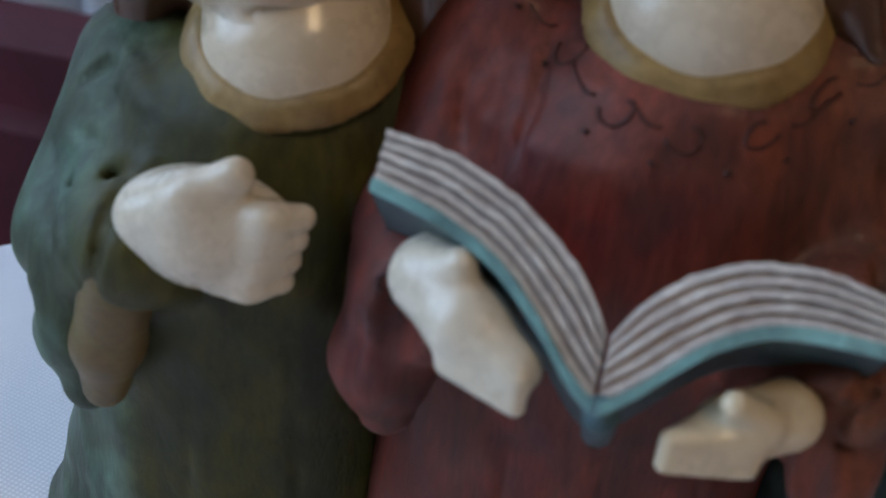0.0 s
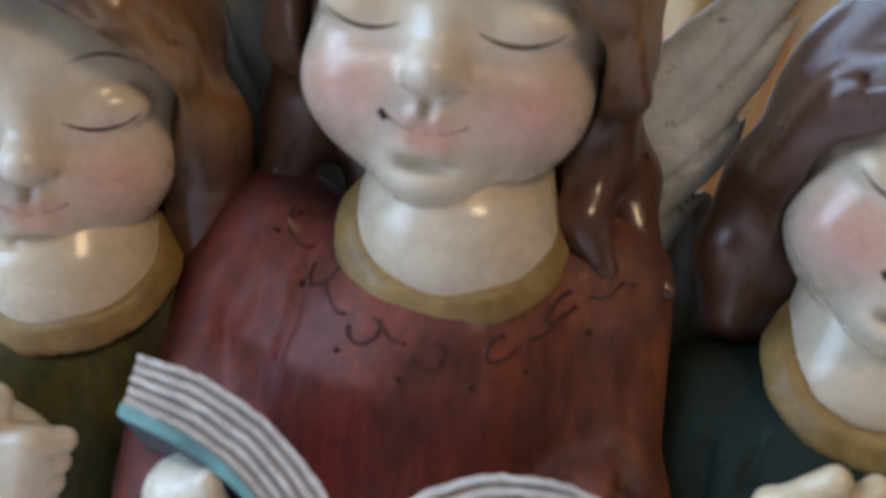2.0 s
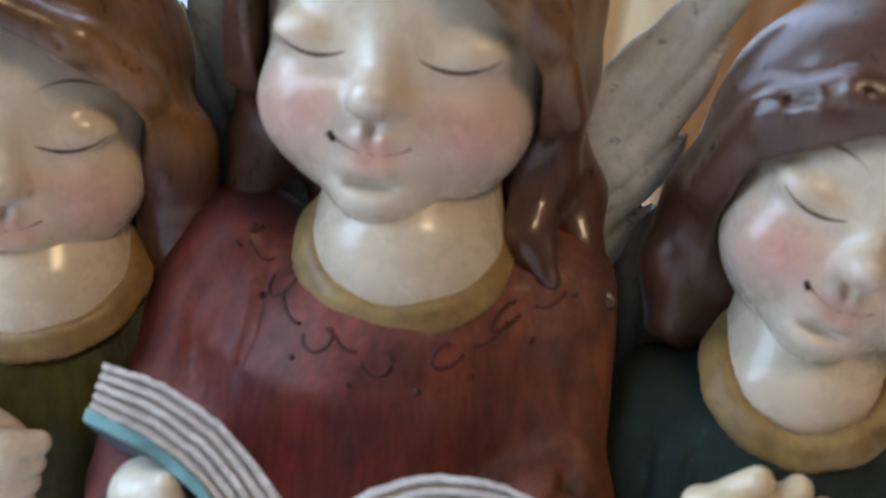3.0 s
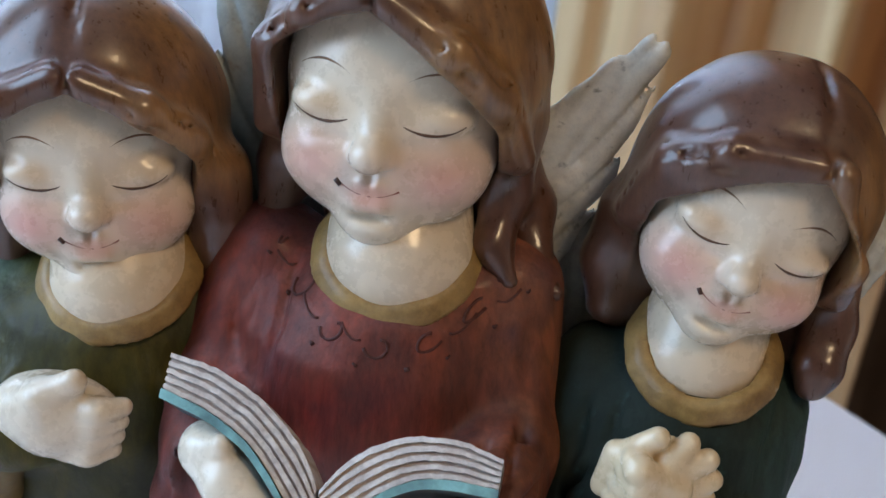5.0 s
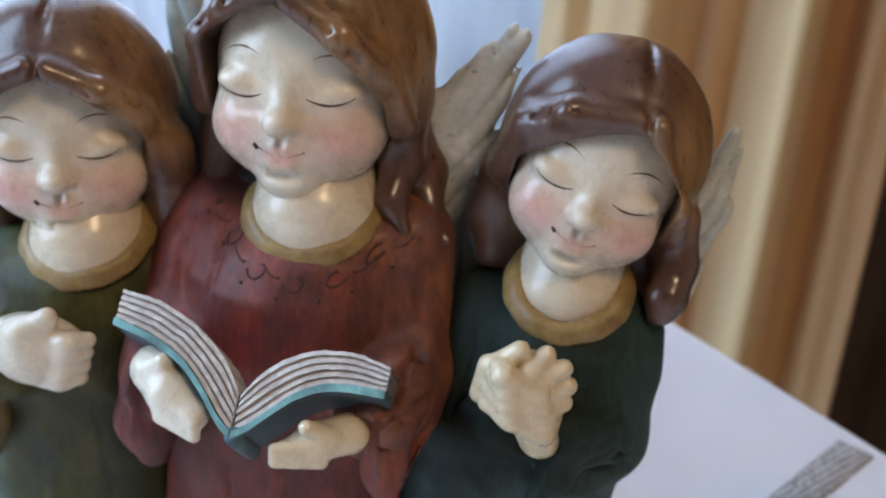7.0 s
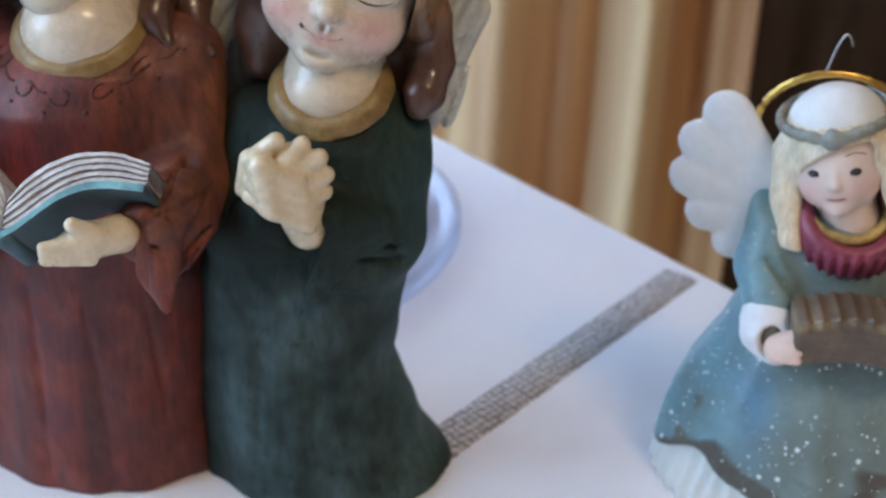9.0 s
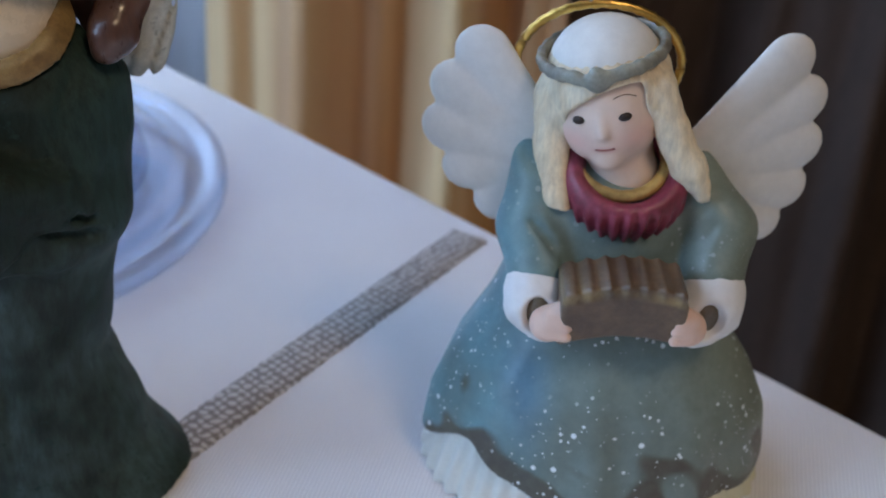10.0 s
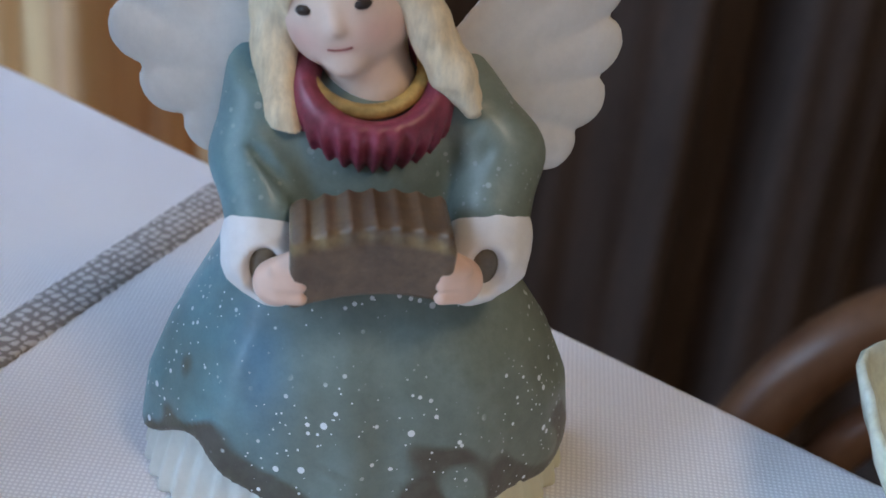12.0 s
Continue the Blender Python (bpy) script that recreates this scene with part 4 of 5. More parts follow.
    def bellows(p):
        x = p[0] - 136.8
        z = p[2] - 46.3 + 0.020 * x * x - 0.05 * x
        y = p[1] + 12.2
        ribs = 0.62 * np.abs(np.sin(x * 1.15)) * np.clip((z - 2.6) / 1.2, 0.06, 1) * np.clip((6.8 - np.abs(x - 1)) * 2 + 4, 0, 1)
        q = [np.abs(x) - 8.6, np.abs(y + 0.25 * z) - 4.2, np.abs(z) - 4.6]
        d = np.sqrt(sum(np.clip(v, 0, None) ** 2 for v in q)) + np.minimum(np.maximum(np.maximum(q[0], q[1]), q[2]), 0) - 0.7
        return (d + ribs - 0.2) * 0.8

    sc.solid(bellows, (125, -21, 37), (149, -4, 55), 0.35, M_BELLOWS, lambda v: blend(np.tile((0.165, 0.105, 0.060), (len(v), 1)), (0.30, 0.22, 0.10), np.clip(1.2 - np.abs(v[:, 2] - 50.0 + 0.020 * (v[:, 0] - 136.8) ** 2), 0, 1) * 0.9))

    # head
    turn = Turned((133.4, 3.5, 71.6), 0.62, -13, -13, 5)

    def face(p):
        q = turn.inside(p)
        f = ell(q, (0, 1, 1), (13.5, 13.6, 14.5))
        f = smin(f, ell(q, (0, -2.5, -6), (10.8, 10.2, 8.5)), 5)
        f = smin(f, cap(q, (0, -12.0, 1.0), (0, -13.4, -2.4), 0.8, 1.3), 2.0)
        f = smin(f, ell(q, (0, -10.6, -11.0), (3.4, 2.6, 2.6)), 2.5)
        return smin(f, cap(q, (0, 0, -10), (2, -1, -20), 8.0, 8.5), 2) * turn.s

    def local_face(q):
        w = turn.out(np.stack([a.ravel() for a in q], 1)).T
        return face(w).reshape(q[0].shape)

    def face_tint(v):
        x, y, z = turn.inside(v.T)
        col = np.tile((0.78, 0.61, 0.50), (len(v), 1))
        front = np.clip((-y - 3) / 5, 0, 1)
        for e in (-1, 1):
            col = blend(col, (0.74, 0.40, 0.34), np.exp(-(((x - e * 7.5) / 4.5) ** 2 + ((z + 5) / 3.5) ** 2)) * 0.6 * front)
        return blend(col, (0.62, 0.27, 0.22), np.exp(-((x / 2.6) ** 2 + ((z + 7.0) / 0.75) ** 2)) * 0.8 * front)

    sc.solid(face, (121, -8, 59), (145, 15, 87), 0.32, M_FAIR, face_tint)

    def blond(p):
        q = turn.inside(p)
        x, y, z = q
        f = ell(q, (0, 3.0, 4.0), (16.2, 16.7, 14.8))
        f = smin(f, limb(q, ((-13.5, -2, 4), (-14.0, -5.0, -9), (-14.0, -10.5, -19), (-12.5, -15.0, -25)), (4.4, 5.2, 4.8, 3.0), 2), 2.5)
        f = smin(f, limb(q, ((13.0, -2, 4), (14.6, -3.0, -8), (18.5, -4.5, -18), (21.5, -5.5, -25)), (4.4, 4.8, 4.4, 2.6), 2), 2.5)
        f = smin(f, limb(q, ((0, 10, 0), (2, 9, -18)), (12, 10), 2), 3)
        f = f + 0.22 * np.abs(np.sin(x * 0.75 + 0.04 * z * x))
        line = 7.6 + 0.20 * x - 0.030 * (x - 3) ** 2
        hole = smax(smax(np.abs(x - 0.8) - 9.6 - 0.12 * np.clip(-z, 0, 12), (z - line) * 0.85, 2.0), y + 1, 1.0)
        return smax(f, -hole, 1.0) * turn.s

    sc.solid(blond, (116, -9, 56), (150, 24, 90), 0.4, M_BLOND, (0.80, 0.69, 0.50))

    # crown of leaves, white cap, wreath
    def cap_top(p):
        q = turn.inside(p)
        return smax(ell(q, (0, 3.2, 6.5), (14.6, 14.8, 14.0)), 11.5 - q[2], 1.5) * turn.s

    sc.solid(cap_top, (120, -8, 78), (146, 18, 92), 0.4, M_BISQUE, (0.74, 0.72, 0.68))

    def wreath(p):
        q = turn.inside(p)
        ang = np.arctan2(q[1] - 3, q[0])
        z = q[2] - 12.2 + 1.8 * np.exp(-((ang + 1.57) / 0.22) ** 2)
        d = np.sqrt((np.sqrt(q[0] ** 2 + (q[1] - 3) ** 2) - 15.2) ** 2 + (z * 0.75) ** 2) - 1.35
        d = smin(d, ell(q, (0.5, -12.6, 11.6), (2.4, 1.8, 3.4)), 1.2)
        return (d + 0.12 * np.sin(ang * 24)) * turn.s

    sc.solid(wreath, (119, -9, 76), (147, 19, 90), 0.35, M_BELLOWS, (0.30, 0.30, 0.245))

    # eyes, brows, mouth
    u = np.linspace(-1, 1, 9)
    for e in (-1, 1):
        sc.tube(turn.out(on_face(local_face, e * 5.6 + 1.5 * u, 0.9 + 0 * u, 0.02)), 0.66 * np.sqrt(np.clip(1.02 - u * u, 0.05, 1)), M_LINE, (0.028, 0.018, 0.014), 8)
        sc.tube(turn.out(on_face(local_face, e * 5.8 + 2.6 * u, 5.2 + 0.9 * (1 - u * u) - 0.35 * e * u, -0.06)), 0.11, M_LINE, (0.34, 0.21, 0.12))
    sc.tube(turn.out(on_face(local_face, 2.4 * u, -7.0 + 0.25 * u * u, -0.1)), 0.2, M_LINE, (0.42, 0.14, 0.12))

    # ruffled collar with a gold rim
    def ruffle(p):
        d = ring(p, (137.0, 2.2, 59.5), 8.2, 2.4, 36, 1.9)
        ang = np.arctan2(p[1] - 3, p[0] - 136.8)
        return d + 0.42 * np.sin(ang * 30) * np.clip((58.5 - p[2]) / 3, 0, 1)

    sc.solid(ruffle, (122, -12, 47), (152, 18, 74), 0.42, M_MAROON, (0.27, 0.042, 0.075))
    sc.solid(lambda p: ring(p, (136.2, 2.2, 62.9), 7.2, 1.0, 34), (125, -8, 56), (146, 13, 73), 0.4, M_GOLD, (0.55, 0.36, 0.11))

    # scalloped wings
    for tips, base, yw in ((((114.2, 76.0), (110.4, 69.8), (109.2, 62.6), (112.6, 56.0), (117.8, 51.0)), (127, 59), 6.5),
                           (((161.6, 77.0), (165.4, 70.0), (166.4, 62.0), (165.4, 54.5), (162.0, 48.5)), (146, 58), 5.5)):
        def fan(p, tips=tips, base=base, yw=yw):
            bow = yw + 0.012 * (p[0] - 135) ** 2 * 0.5
            q = [p[0], (p[1] - bow) * 2.6, p[2]]
            d = None
            for i, (x, z) in enumerate(tips):
                one = cap(q, (base[0], 0, base[1]), (x, 0, z), 3.6, (4.6, 4.5, 4.3, 4.0, 3.8)[i])
                d = one if d is None else smin(d, one, 0.8)
            return d / 1.5

        lo, hi = (101, -2, 42), (128, 20, 87)
        if base[0] > 135:
            lo, hi = (142, -2, 42), (173, 20, 87)
        sc.solid(fan, lo, hi, 0.55, M_BISQUE, (0.74, 0.72, 0.69))

    # halo of twisted gold cord, hanging loop of wire
    t = np.linspace(0, 2 * np.pi, 97)
    halo = np.stack([132.1 + 12.8 * np.cos(t), 9.0 - 1.5 * np.sin(t), 75.2 + 10.2 * np.sin(t)], 1)
    sc.tube(halo, 0.72 + 0.10 * np.sin(t * 60), M_GILT, (0.7, 0.5, 0.15), 8)
    t = np.linspace(0, 1, 15)
    sc.tube(np.stack([129.4 + 4.0 * t, 7.4 + 0 * t, 84.6 + 8.0 * np.sin(t * 2.3)], 1), 0.28, M_WIRE, (0.4, 0.4, 0.4))
    ob = sc.build("bell_angel_figurine")
    return tagged(ob, "small painted bisque angel ornament playing a brown concertina", "figurine")


bell_angel()


# ---- helpers for furniture and room ----
def part(name, bm, material, parent=None, label=""):
    me = bpy.data.meshes.new(name)
    bmesh.ops.recalc_face_normals(bm, faces=bm.faces)
    bm.to_mesh(me)
    bm.free()
    me.materials.append(material)
    ob = new(name, me)
    if parent is not None:
        ob.parent = parent
    if label:
        tagged(ob, label)
    return ob


def slab(lo, hi, bevel=0.0):
    bm = bmesh.new()
    bmesh.ops.create_cube(bm, size=1)
    for v in bm.verts:
        v.co = [lo[i] + (v.co[i] + 0.5) * (hi[i] - lo[i]) for i in range(3)]
    if bevel:
        bmesh.ops.bevel(bm, geom=bm.edges[:], offset=bevel, segments=2, affect="EDGES")
    return bm


def lathe(profile, steps, closed=True):
    bm = bmesh.new()
    rings = [[bm.verts.new((r * math.cos(2 * math.pi * k / steps), r * math.sin(2 * math.pi * k / steps), z)) for k in range(steps)] for r, z in profile]
    for a, b in zip(rings, rings[1:] + (rings[:1] if closed else [])):
        for k in range(steps):
            bm.faces.new((a[k], a[(k + 1) % steps], b[(k + 1) % steps], b[k]))
    for f in bm.faces:
        f.smooth = True
    return bm


def rod(points, radius, sides=10):
    bm = bmesh.new()
    p = [Vector(q) for q in points]
    rings = []
    for i, q in enumerate(p):
        t = (p[min(i + 1, len(p) - 1)] - p[max(i - 1, 0)]).normalized()
        a = t.cross(Vector((0, 1, 0)) if abs(t.y) < 0.9 else Vector((1, 0, 0))).normalized()
        b = t.cross(a)
        rings.append([bm.verts.new(q + radius * (math.cos(2 * math.pi * k / sides) * a + math.sin(2 * math.pi * k / sides) * b)) for k in range(sides)])
    for a, b in zip(rings, rings[1:]):
        for k in range(sides):
            bm.faces.new((a[k], a[(k + 1) % sides], b[(k + 1) % sides], b[k]))
    bm.faces.new(rings[0])
    bm.faces.new(rings[-1])
    for f in bm.faces:
        f.smooth = True
    return bm


def empty(name, label, category, where=(0, 0, 0)):
    ob = tagged(new(name), label, category)
    ob.location = where
    return ob


# ---- table under its cloth; the far edge runs from EDGE along EDGE_DIR ----
EDGE, EDGE_DIR = Vector((0.0439, 0.1614, 0)), Vector((0.718, -0.696, 0)).normalized()
OUT = Vector((-EDGE_DIR.y, EDGE_DIR.x, 0))


def on_table(along, out, z=0.0):
    return EDGE + EDGE_DIR * along + OUT * out + Vector((0, 0, z))


def tablecloth():
    """A linen cloth: top, rounded fold at the table's rim, and the hanging sides."""
    bm = bmesh.new()
    inner, drop = [], 0.22
    a0, a1, o0, o1 = -0.042, 0.75, -1.05, 0.0
    # stations across the fold: how far out and how far down
    fold = [(0, 0.0), (0.0012, -0.0003), (0.0022, -0.0012), (0.0028, -0.0026), (0.0030, -0.0045), (0.0032, -0.06), (0.004, -drop)]
    corners = [(a0, o1), (a1, o1), (a1, o0), (a0, o0)]
    loops = []
    for out, down in fold:
        loop = []
        n = 40
        for k in range(4):
            (ax, ox), (bx, ob_) = corners[k], corners[(k + 1) % 4]
            for i in range(n):
                f = i / n
                al, ou = ax + (bx - ax) * f, ox + (ob_ - ox) * f
                ca, co = (a0 + a1) / 2, (o0 + o1) / 2
                wave = 0.006 * math.sin(i * 0.9 + k) * max(0, -down - 0.01) / drop
                sx = (al - ca) / ((a1 - a0) / 2)
                sy = (ou - co) / ((o1 - o0) / 2)
                al += (out + wave) * (1 if sx > 0.999 else -1 if sx < -0.999 else 0)
                ou += (out + wave) * (1 if sy > 0.999 else -1 if sy < -0.999 else 0)
                loop.append(bm.verts.new(on_table(al, ou, down)))
        loops.append(loop)
    for a, b in zip(loops, loops[1:]):
        for i in range(len(a)):
            f = bm.faces.new((a[i], b[i], b[(i + 1) % len(a)], a[(i + 1) % len(a)]))
            f.smooth = True
    bm.faces.new(loops[0])
    ob = part("tablecloth", bm, M_CLOTH)
    return tagged(ob, "white linen tablecloth with a woven grey band over the table", "tablecloth")


cloth = tablecloth()


def band(start, end, width):
    """A woven band, a hair proud of the cloth, bulging thread by thread along its rims."""
    s, e = Vector((*start, 0)), Vector((*end, 0))
    d = (e - s).normalized()
    w = Vector((-d.y, d.x, 0))
    n = int((e - s).length / 0.0011)
    bm = bmesh.new()
    rows = []
    for i in range(n + 1):
        q = s + (e - s) * (i / n)
        jag = 0.00012 * (1 if i % 2 else -1) + 0.00012 * math.sin(i * 1.7)
        rows.append([bm.verts.new(q + w * v + Vector((0, 0, z))) for v, z in ((-width / 2 - jag, 0.00006), (-width / 2 + 0.0006, 0.00042), (0, 0.0005), (width / 2 - 0.0006, 0.00042), (width / 2 + jag, 0.00006))])
    for a, b in zip(rows, rows[1:]):
        for k in range(4):
            f = bm.faces.new((a[k], a[k + 1], b[k + 1], b[k]))
            f.smooth = True
    return part("woven_band", bm, M_STRIPE, cloth, "grey-beige woven band")


band((0.0029, -0.0900), (0.1170, 0.0852), 0.0098)


def table():
    base = empty("dining_table", "brown wooden dining table covered by a white cloth", "table")
    bm = bmesh.new()
    top = [bm.verts.new(on_table(a, o, -0.0025)) for a, o in ((-0.039, -0.003), (0.747, -0.003), (0.747, -1.047), (-0.039, -1.047))]
    low = [bm.verts.new(v.co + Vector((0, 0, -0.028))) for v in top]
    bm.faces.new(top)
    bm.faces.new(low[::-1])
    for i in range(4):
        bm.faces.new((top[i], low[i], low[(i + 1) % 4], top[(i + 1) % 4]))
    part("tabletop", bm, M_WOOD, base)
    for a, o in ((0.03, -0.08), (0.68, -0.08), (0.68, -0.97), (0.03, -0.97)):
        q = on_table(a, o)
        part("leg", lathe([(0.001, -0.031), (0.034, -0.031), (0.03, -0.3), (0.024, -0.75), (0.001, -0.75)], 20, False), M_WOOD, base).location = (q.x, q.y, 0)


table()


# ---- wide-bottomed glass decanter behind the trio ----
def decanter():
    outer = [(0.001, 0.0005), (0.0300, 0.0005), (0.0330, 0.0018), (0.0380, 0.0018), (0.0400, 0.0005), (0.0450, 0.0005), (0.0470, 0.0016), (0.0500, 0.0016), (0.0520, 0.0005), (0.0562, 0.0015), (0.0575, 0.0035), (0.0574, 0.0066), (0.0560, 0.0082), (0.0540, 0.0074), (0.0525, 0.0060), (0.0508, 0.0078), (0.0488, 0.0092), (0.0470, 0.0082), (0.0462, 0.0100), (0.0440, 0.0130), (0.0380, 0.0180), (0.029, 0.028), (0.0235, 0.045), (0.0195, 0.062), (0.0155, 0.076), (0.0105, 0.095), (0.0085, 0.112), (0.0085, 0.140), (0.0110, 0.155), (0.0130, 0.159)]
    inner = [(0.0115, 0.159), (0.0095, 0.154), (0.0068, 0.140), (0.0068, 0.112), (0.0085, 0.095), (0.0132, 0.076), (0.0170, 0.062), (0.0208, 0.045), (0.0260, 0.027), (0.0350, 0.019), (0.0410, 0.0130), (0.0420, 0.0085), (0.039, 0.0060), (0.001, 0.0055)]
    ob = part("glass_decanter", lathe([(r * (1.20 if z < 0.02 else 1.0), z) for r, z in outer + inner], 96, False), M_GLASS)
    ob.location = (-0.011, 0.0895, 0.0002)
    return tagged(ob, "clear thick glass decanter with a wide round foot", "decanter")


decanter()


# ---- pale ceramic dish whose rim just shows beside the bell angel ----
def ceramic():
    m = plain("pale_celadon_glaze", (0.66, 0.70, 0.60), (0.60, 0.60, 0.42), 0.25, (1, 1, 1), 60.0, 0, 0.15, 0.0005, 0.4)
    prof = [(0.001, 0.0005), (0.012, 0.0005), (0.013, 0.003), (0.017, 0.010), (0.0215, 0.018), (0.0235, 0.0235), (0.0225, 0.0245), (0.0205, 0.020), (0.014, 0.008), (0.001, 0.005)]
    bm = lathe(prof, 40, False)
    for v in bm.verts:
        a = math.atan2(v.co.y, v.co.x)
        k = 1 + 0.05 * math.sin(a * 6) * min(1, v.co.z / 0.02)
        v.co.x, v.co.y = v.co.x * k, v.co.y * k
    ob = part("ceramic_bowl", bm, m)
    ob.location = (0.2250, -0.0200, 0.0)
    return tagged(ob, "small pale celadon glazed ceramic bowl on the tablecloth", "bowl")


ceramic()


# ---- curtains ----
def drape(name, x0, x1, y, z0, z1, pitch, depth, material, seed, label):
    rnd = random.Random(seed)
    n, rows = int((x1 - x0) / 0.004), 18
    ph = [rnd.uniform(0, 6.28) for _ in range(4)]
    bm = bmesh.new()
    grid = []
    for j in range(rows + 1):
        z = z0 + (z1 - z0) * j / rows
        line = []
        for i in range(n + 1):
            x = x0 + (x1 - x0) * i / n
            k = 2 * math.pi * x / pitch
            f = math.sin(k + 0.5 * math.sin(k * 0.43 + ph[0]) + 0.12 * math.sin(z * 5 + ph[1])) + 0.45 * math.sin(k * 1.9 + ph[2] + 0.25 * z) + 0.2 * math.sin(k * 3.7 + ph[3])
            line.append(bm.verts.new((x + 0.006 * math.sin(z * 4 + i * 0.05), y + depth * f, z)))
        grid.append(line)
    for a, b in zip(grid, grid[1:]):
        for i in range(n):
            bm.faces.new((a[i], a[i + 1], b[i + 1], b[i])).smooth = True
    ob = part(name, bm, material)
    mod = ob.modifiers.new("thickness", "SOLIDIFY")
    mod.thickness = 0.0016
    return tagged(ob, label, "curtain")


drape("gold_curtain", 0.000, 0.160, 0.375, -0.72, 1.25, 0.062, 0.013, M_SATIN, 4, "gold and brown satin curtain hanging in folds")
drape("net_curtain", -1.03, 0.02, 0.545, -0.70, 1.25, 0.055, 0.007, M_SHEER, 2, "white sheer net curtain hanging before the window")
drape("brown_curtain", 0.150, 0.95, 0.430, -0.72, 1.25, 0.110, 0.016, M_BROWNDRAPE, 9, "dark brown heavy curtain hanging in soft folds")


def pole():
    base = empty("curtain_pole", "brown wooden curtain pole on brackets above the curtains", "curtain pole")
    part("pole", rod([(-1.05, 0.40, 1.27), (1.0, 0.40, 1.27)], 0.014, 14), M_WOOD, base)
    for x in (-1.0, 0.06, 0.97):
        part("bracket", slab((x - 0.01, 0.40, 1.255), (x + 0.01, 0.598, 1.275), 0.002), M_WOOD, base)


pole()


# ---- bentwood chair beyond the table ----
def chair():
    base = empty("bentwood_chair", "brown bentwood chair with a curved hoop back", "chair", (0.405, 0.255, 0))
    hoop = [(0.088 * math.cos(a), 0.0, -0.240 + 0.100 * math.sin(a)) for a in np.linspace(math.pi, 0, 25)]
    part("hoop", rod([(-0.088, 0.0, -0.42)] + hoop + [(0.088, 0.0, -0.42)], 0.0150, 12), M_WOOD, base)
    inner = [(0.050 * math.cos(a), 0.002, -0.262 + 0.068 * math.sin(a)) for a in np.linspace(math.pi, 0, 21)]
    part("inner_hoop", rod([(-0.050, 0.002, -0.42)] + inner + [(0.050, 0.002, -0.42)], 0.0110, 10), M_WOOD, base)
    seat = lathe([(0.001, -0.435), (0.105, -0.435), (0.112, -0.426), (0.105, -0.416), (0.001, -0.418)], 40, False)
    part("seat", seat, M_WOOD, base).location = (0, -0.055, 0)
    for x, y in ((-0.085, -0.125), (0.085, -0.125), (-0.085, 0.0), (0.085, 0.0)):
        part("leg", rod([(x * 0.9, y, -0.43), (x, y, -0.6), (x * 1.1, y, -0.75)], 0.010, 10), M_WOOD, base)


chair()


# ---- dark red settee under the window ----
def settee():
    base = empty("settee", "dark red velvet settee standing under the window", "sofa")
    part("backrest", slab((-1.02, 0.37, -0.40), (-0.16, 0.49, -0.125), 0.03), M_DARKRED, base)
    part("seat", slab((-1.02, 0.12, -0.46), (-0.16, 0.44, -0.33), 0.03), M_DARKRED, base)
    part("frame", slab((-1.00, 0.14, -0.68), (-0.18, 0.48, -0.46), 0.01), M_DARKRED, base)
    for x in (-0.96, -0.22):
        for y in (0.18, 0.44):
            part("foot", rod([(x, y, -0.68), (x, y, -0.75)], 0.018), M_WOOD, base)


settee()


# ---- room ----
def structure(name, bm, material):
    return tagged(part(name, bm, material), kind="structure")


structure("floor", slab((-1.2, -2.2, -0.80), (2.0, 0.7, -0.75)), M_FLOOR)
structure("ceiling", slab((-1.2, -2.2, 1.65), (2.0, 0.7, 1.72)), M_CEIL)
structure("wall_east", slab((1.9, -2.2, -0.75), (2.0, 0.7, 1.65)), M_PLASTER)
structure("wall_south", slab((-1.2, -2.2, -0.75), (1.9, -2.1, 1.65)), M_PLASTER)
# north wall, with the window opening from x -0.98 to -0.02, z -0.10 to 1.15
structure("wall_north_low", slab((-1.1, 0.6, -0.75), (1.9, 0.7, -0.10)), M_PLASTER)
structure("wall_north_high", slab((-1.1, 0.6, 1.15), (1.9, 0.7, 1.65)), M_PLASTER)
structure("wall_north_end", slab((-1.1, 0.6, -0.10), (-0.98, 0.7, 1.15)), M_PLASTER)
structure("wall_north_right", slab((-0.02, 0.6, -0.10), (1.9, 0.7, 1.15)), M_PLASTER)
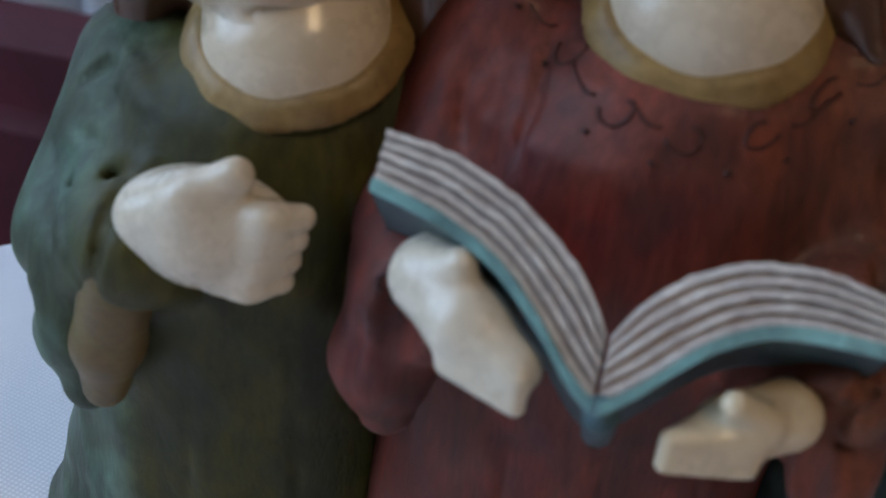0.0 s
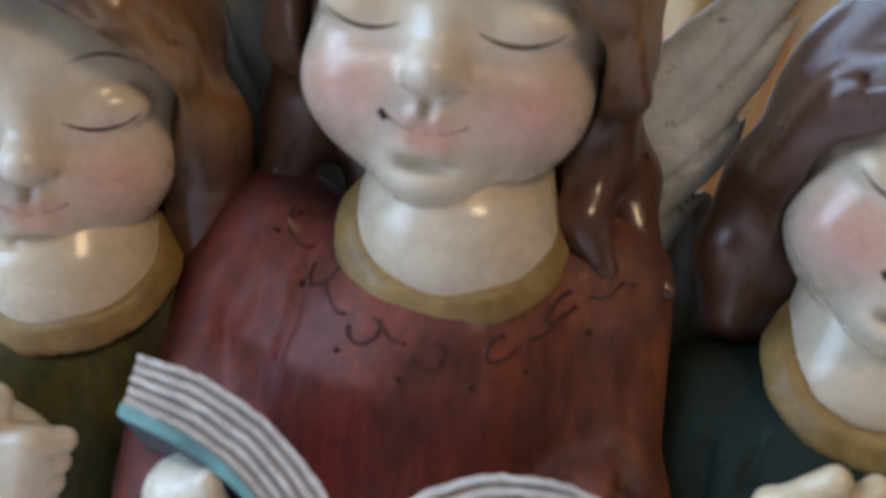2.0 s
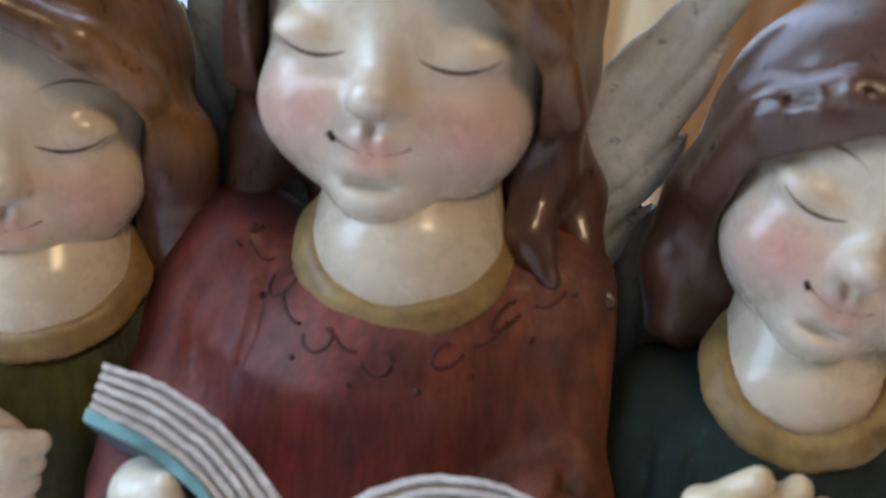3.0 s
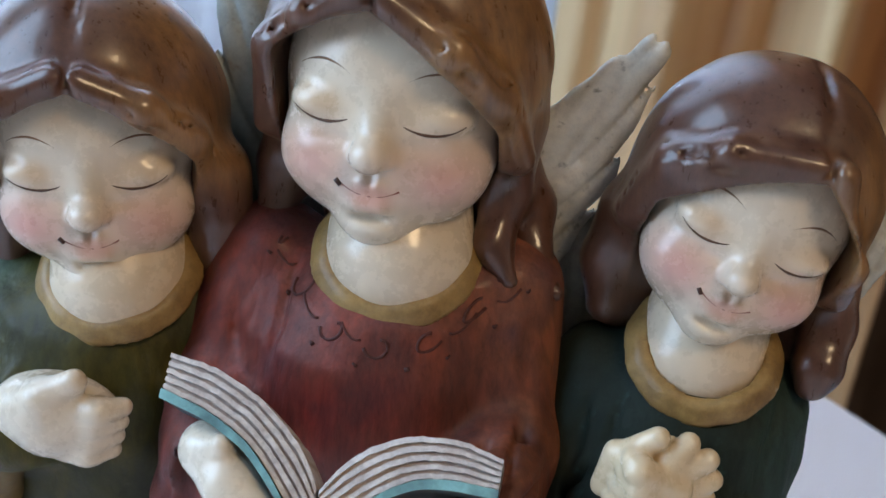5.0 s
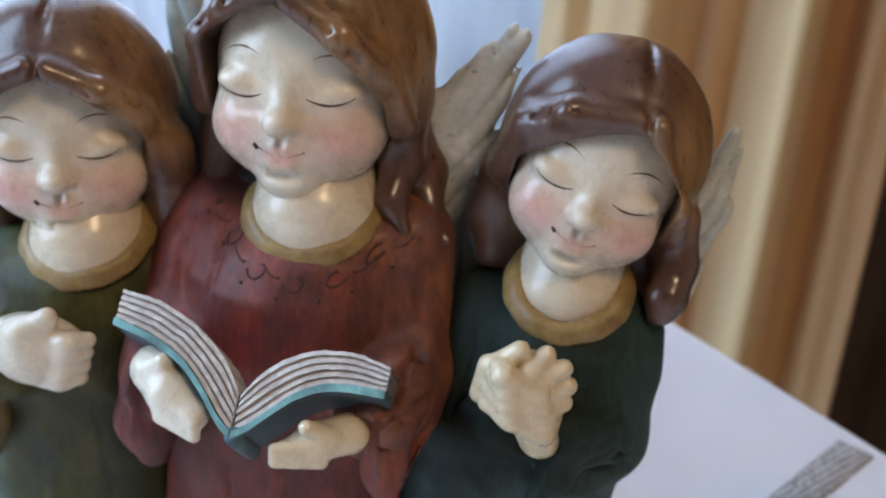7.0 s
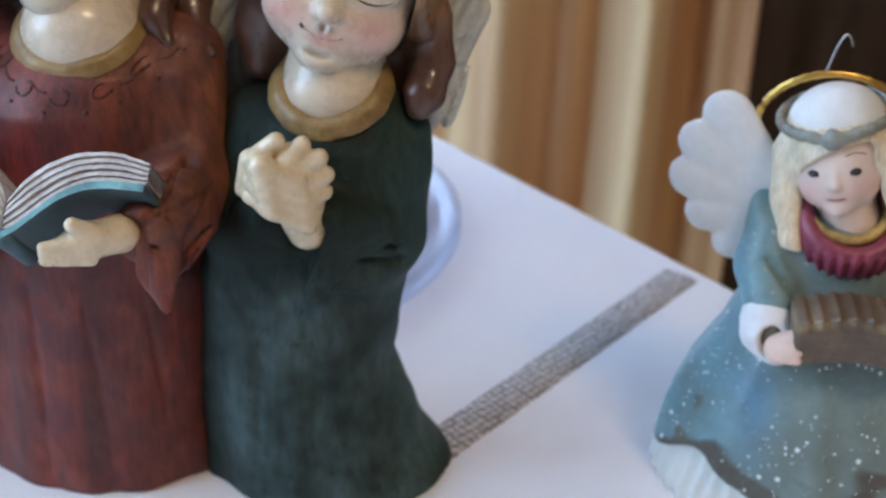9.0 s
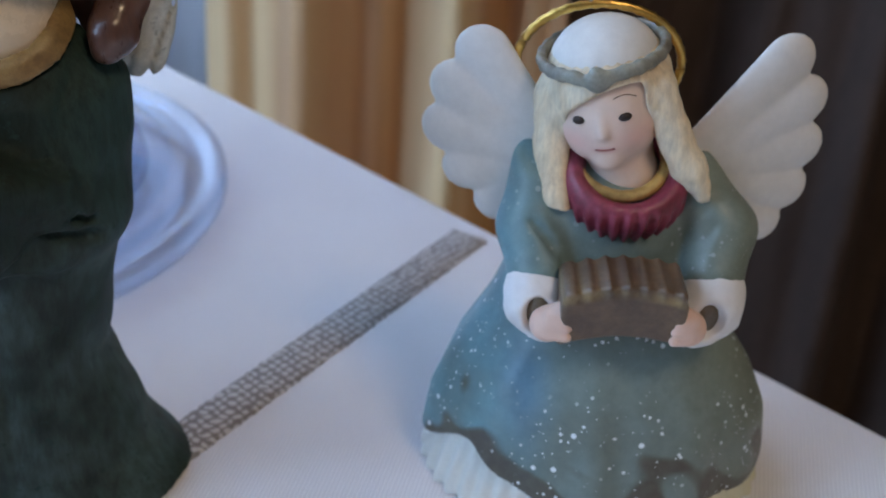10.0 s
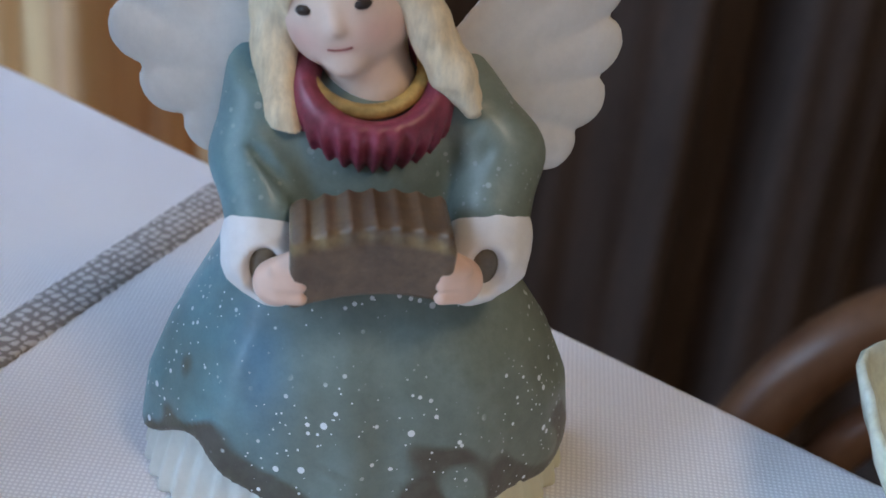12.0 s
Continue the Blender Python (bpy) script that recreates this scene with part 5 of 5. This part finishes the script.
# west wall, with its opening from y -0.85 to 0.25, z -0.05 to 1.25
structure("wall_west_low", slab((-1.2, -2.1, -0.75), (-1.1, 0.7, -0.05)), M_PLASTER)
structure("wall_west_high", slab((-1.2, -2.1, 1.25), (-1.1, 0.7, 1.65)), M_PLASTER)
structure("wall_west_near", slab((-1.2, -2.1, -0.05), (-1.1, -0.85, 1.25)), M_PLASTER)
structure("wall_west_far", slab((-1.2, 0.25, -0.05), (-1.1, 0.7, 1.25)), M_PLASTER)


def window(name, lo, hi, axis, mid):
    """A white casement of two lights; axis: the way it runs."""
    base = tagged(new(name), kind="structure")

    def box(u0, u1, w0, w1, z0, z1):
        a, b = ((u0, mid + w0, z0), (u1, mid + w1, z1)) if axis == "x" else ((mid + w0, u0, z0), (mid + w1, u1, z1))
        return slab(a, b, 0.003)

    u0, u1, z0, z1 = lo[0], hi[0], lo[1], hi[1]
    c = (u0 + u1) / 2
    for nm, b in (("window_frame", (u0, u0 + 0.05)), ("window_frame", (u1 - 0.05, u1)), ("mullion", (c - 0.03, c + 0.03))):
        part(nm, box(*b, -0.03, 0.03, z0, z1), M_FRAME, base)
    for s, e in ((u0 + 0.05, c - 0.03), (c + 0.03, u1 - 0.05)):
        part("window_rail", box(s, e, -0.03, 0.03, z0, z0 + 0.05), M_FRAME, base)
        part("window_rail", box(s, e, -0.03, 0.03, z1 - 0.05, z1), M_FRAME, base)
        pane = part("pane", box(s, e, -0.004, 0.004, z0 + 0.05, z1 - 0.05), M_PANE, base)
        pane.visible_shadow = False


window("window_1", (-0.98, -0.10), (-0.02, 1.15), "x", 0.655)
window("window_2", (-0.85, -0.05), (0.25, 1.25), "y", -1.155)
structure("window_sill", slab((-1.0, 0.57, -0.12), (0.0, 0.622, -0.10), 0.003), M_FRAME)


def ceiling_lamp():
    base = empty("ceiling_lamp", "cream fabric ceiling lamp on a cord", "lamp", (0.62, -0.75, 0))
    part("shade", lathe([(0.19, 1.40), (0.15, 1.58), (0.147, 1.58), (0.187, 1.40)], 40), M_SHADE, base)
    part("cord", rod([(0, 0, 1.50), (0, 0, 1.65)], 0.004), M_WIRE, base)


ceiling_lamp()
ground = bmesh.new()
bmesh.ops.create_grid(ground, x_segments=2, y_segments=2, size=400)
structure("ground", ground, plain("pale_terrace_ground", (0.42, 0.41, 0.38), (0.34, 0.33, 0.30), 0.9, (1, 1, 1), 0.8)).location = (0, 0, -1.2)
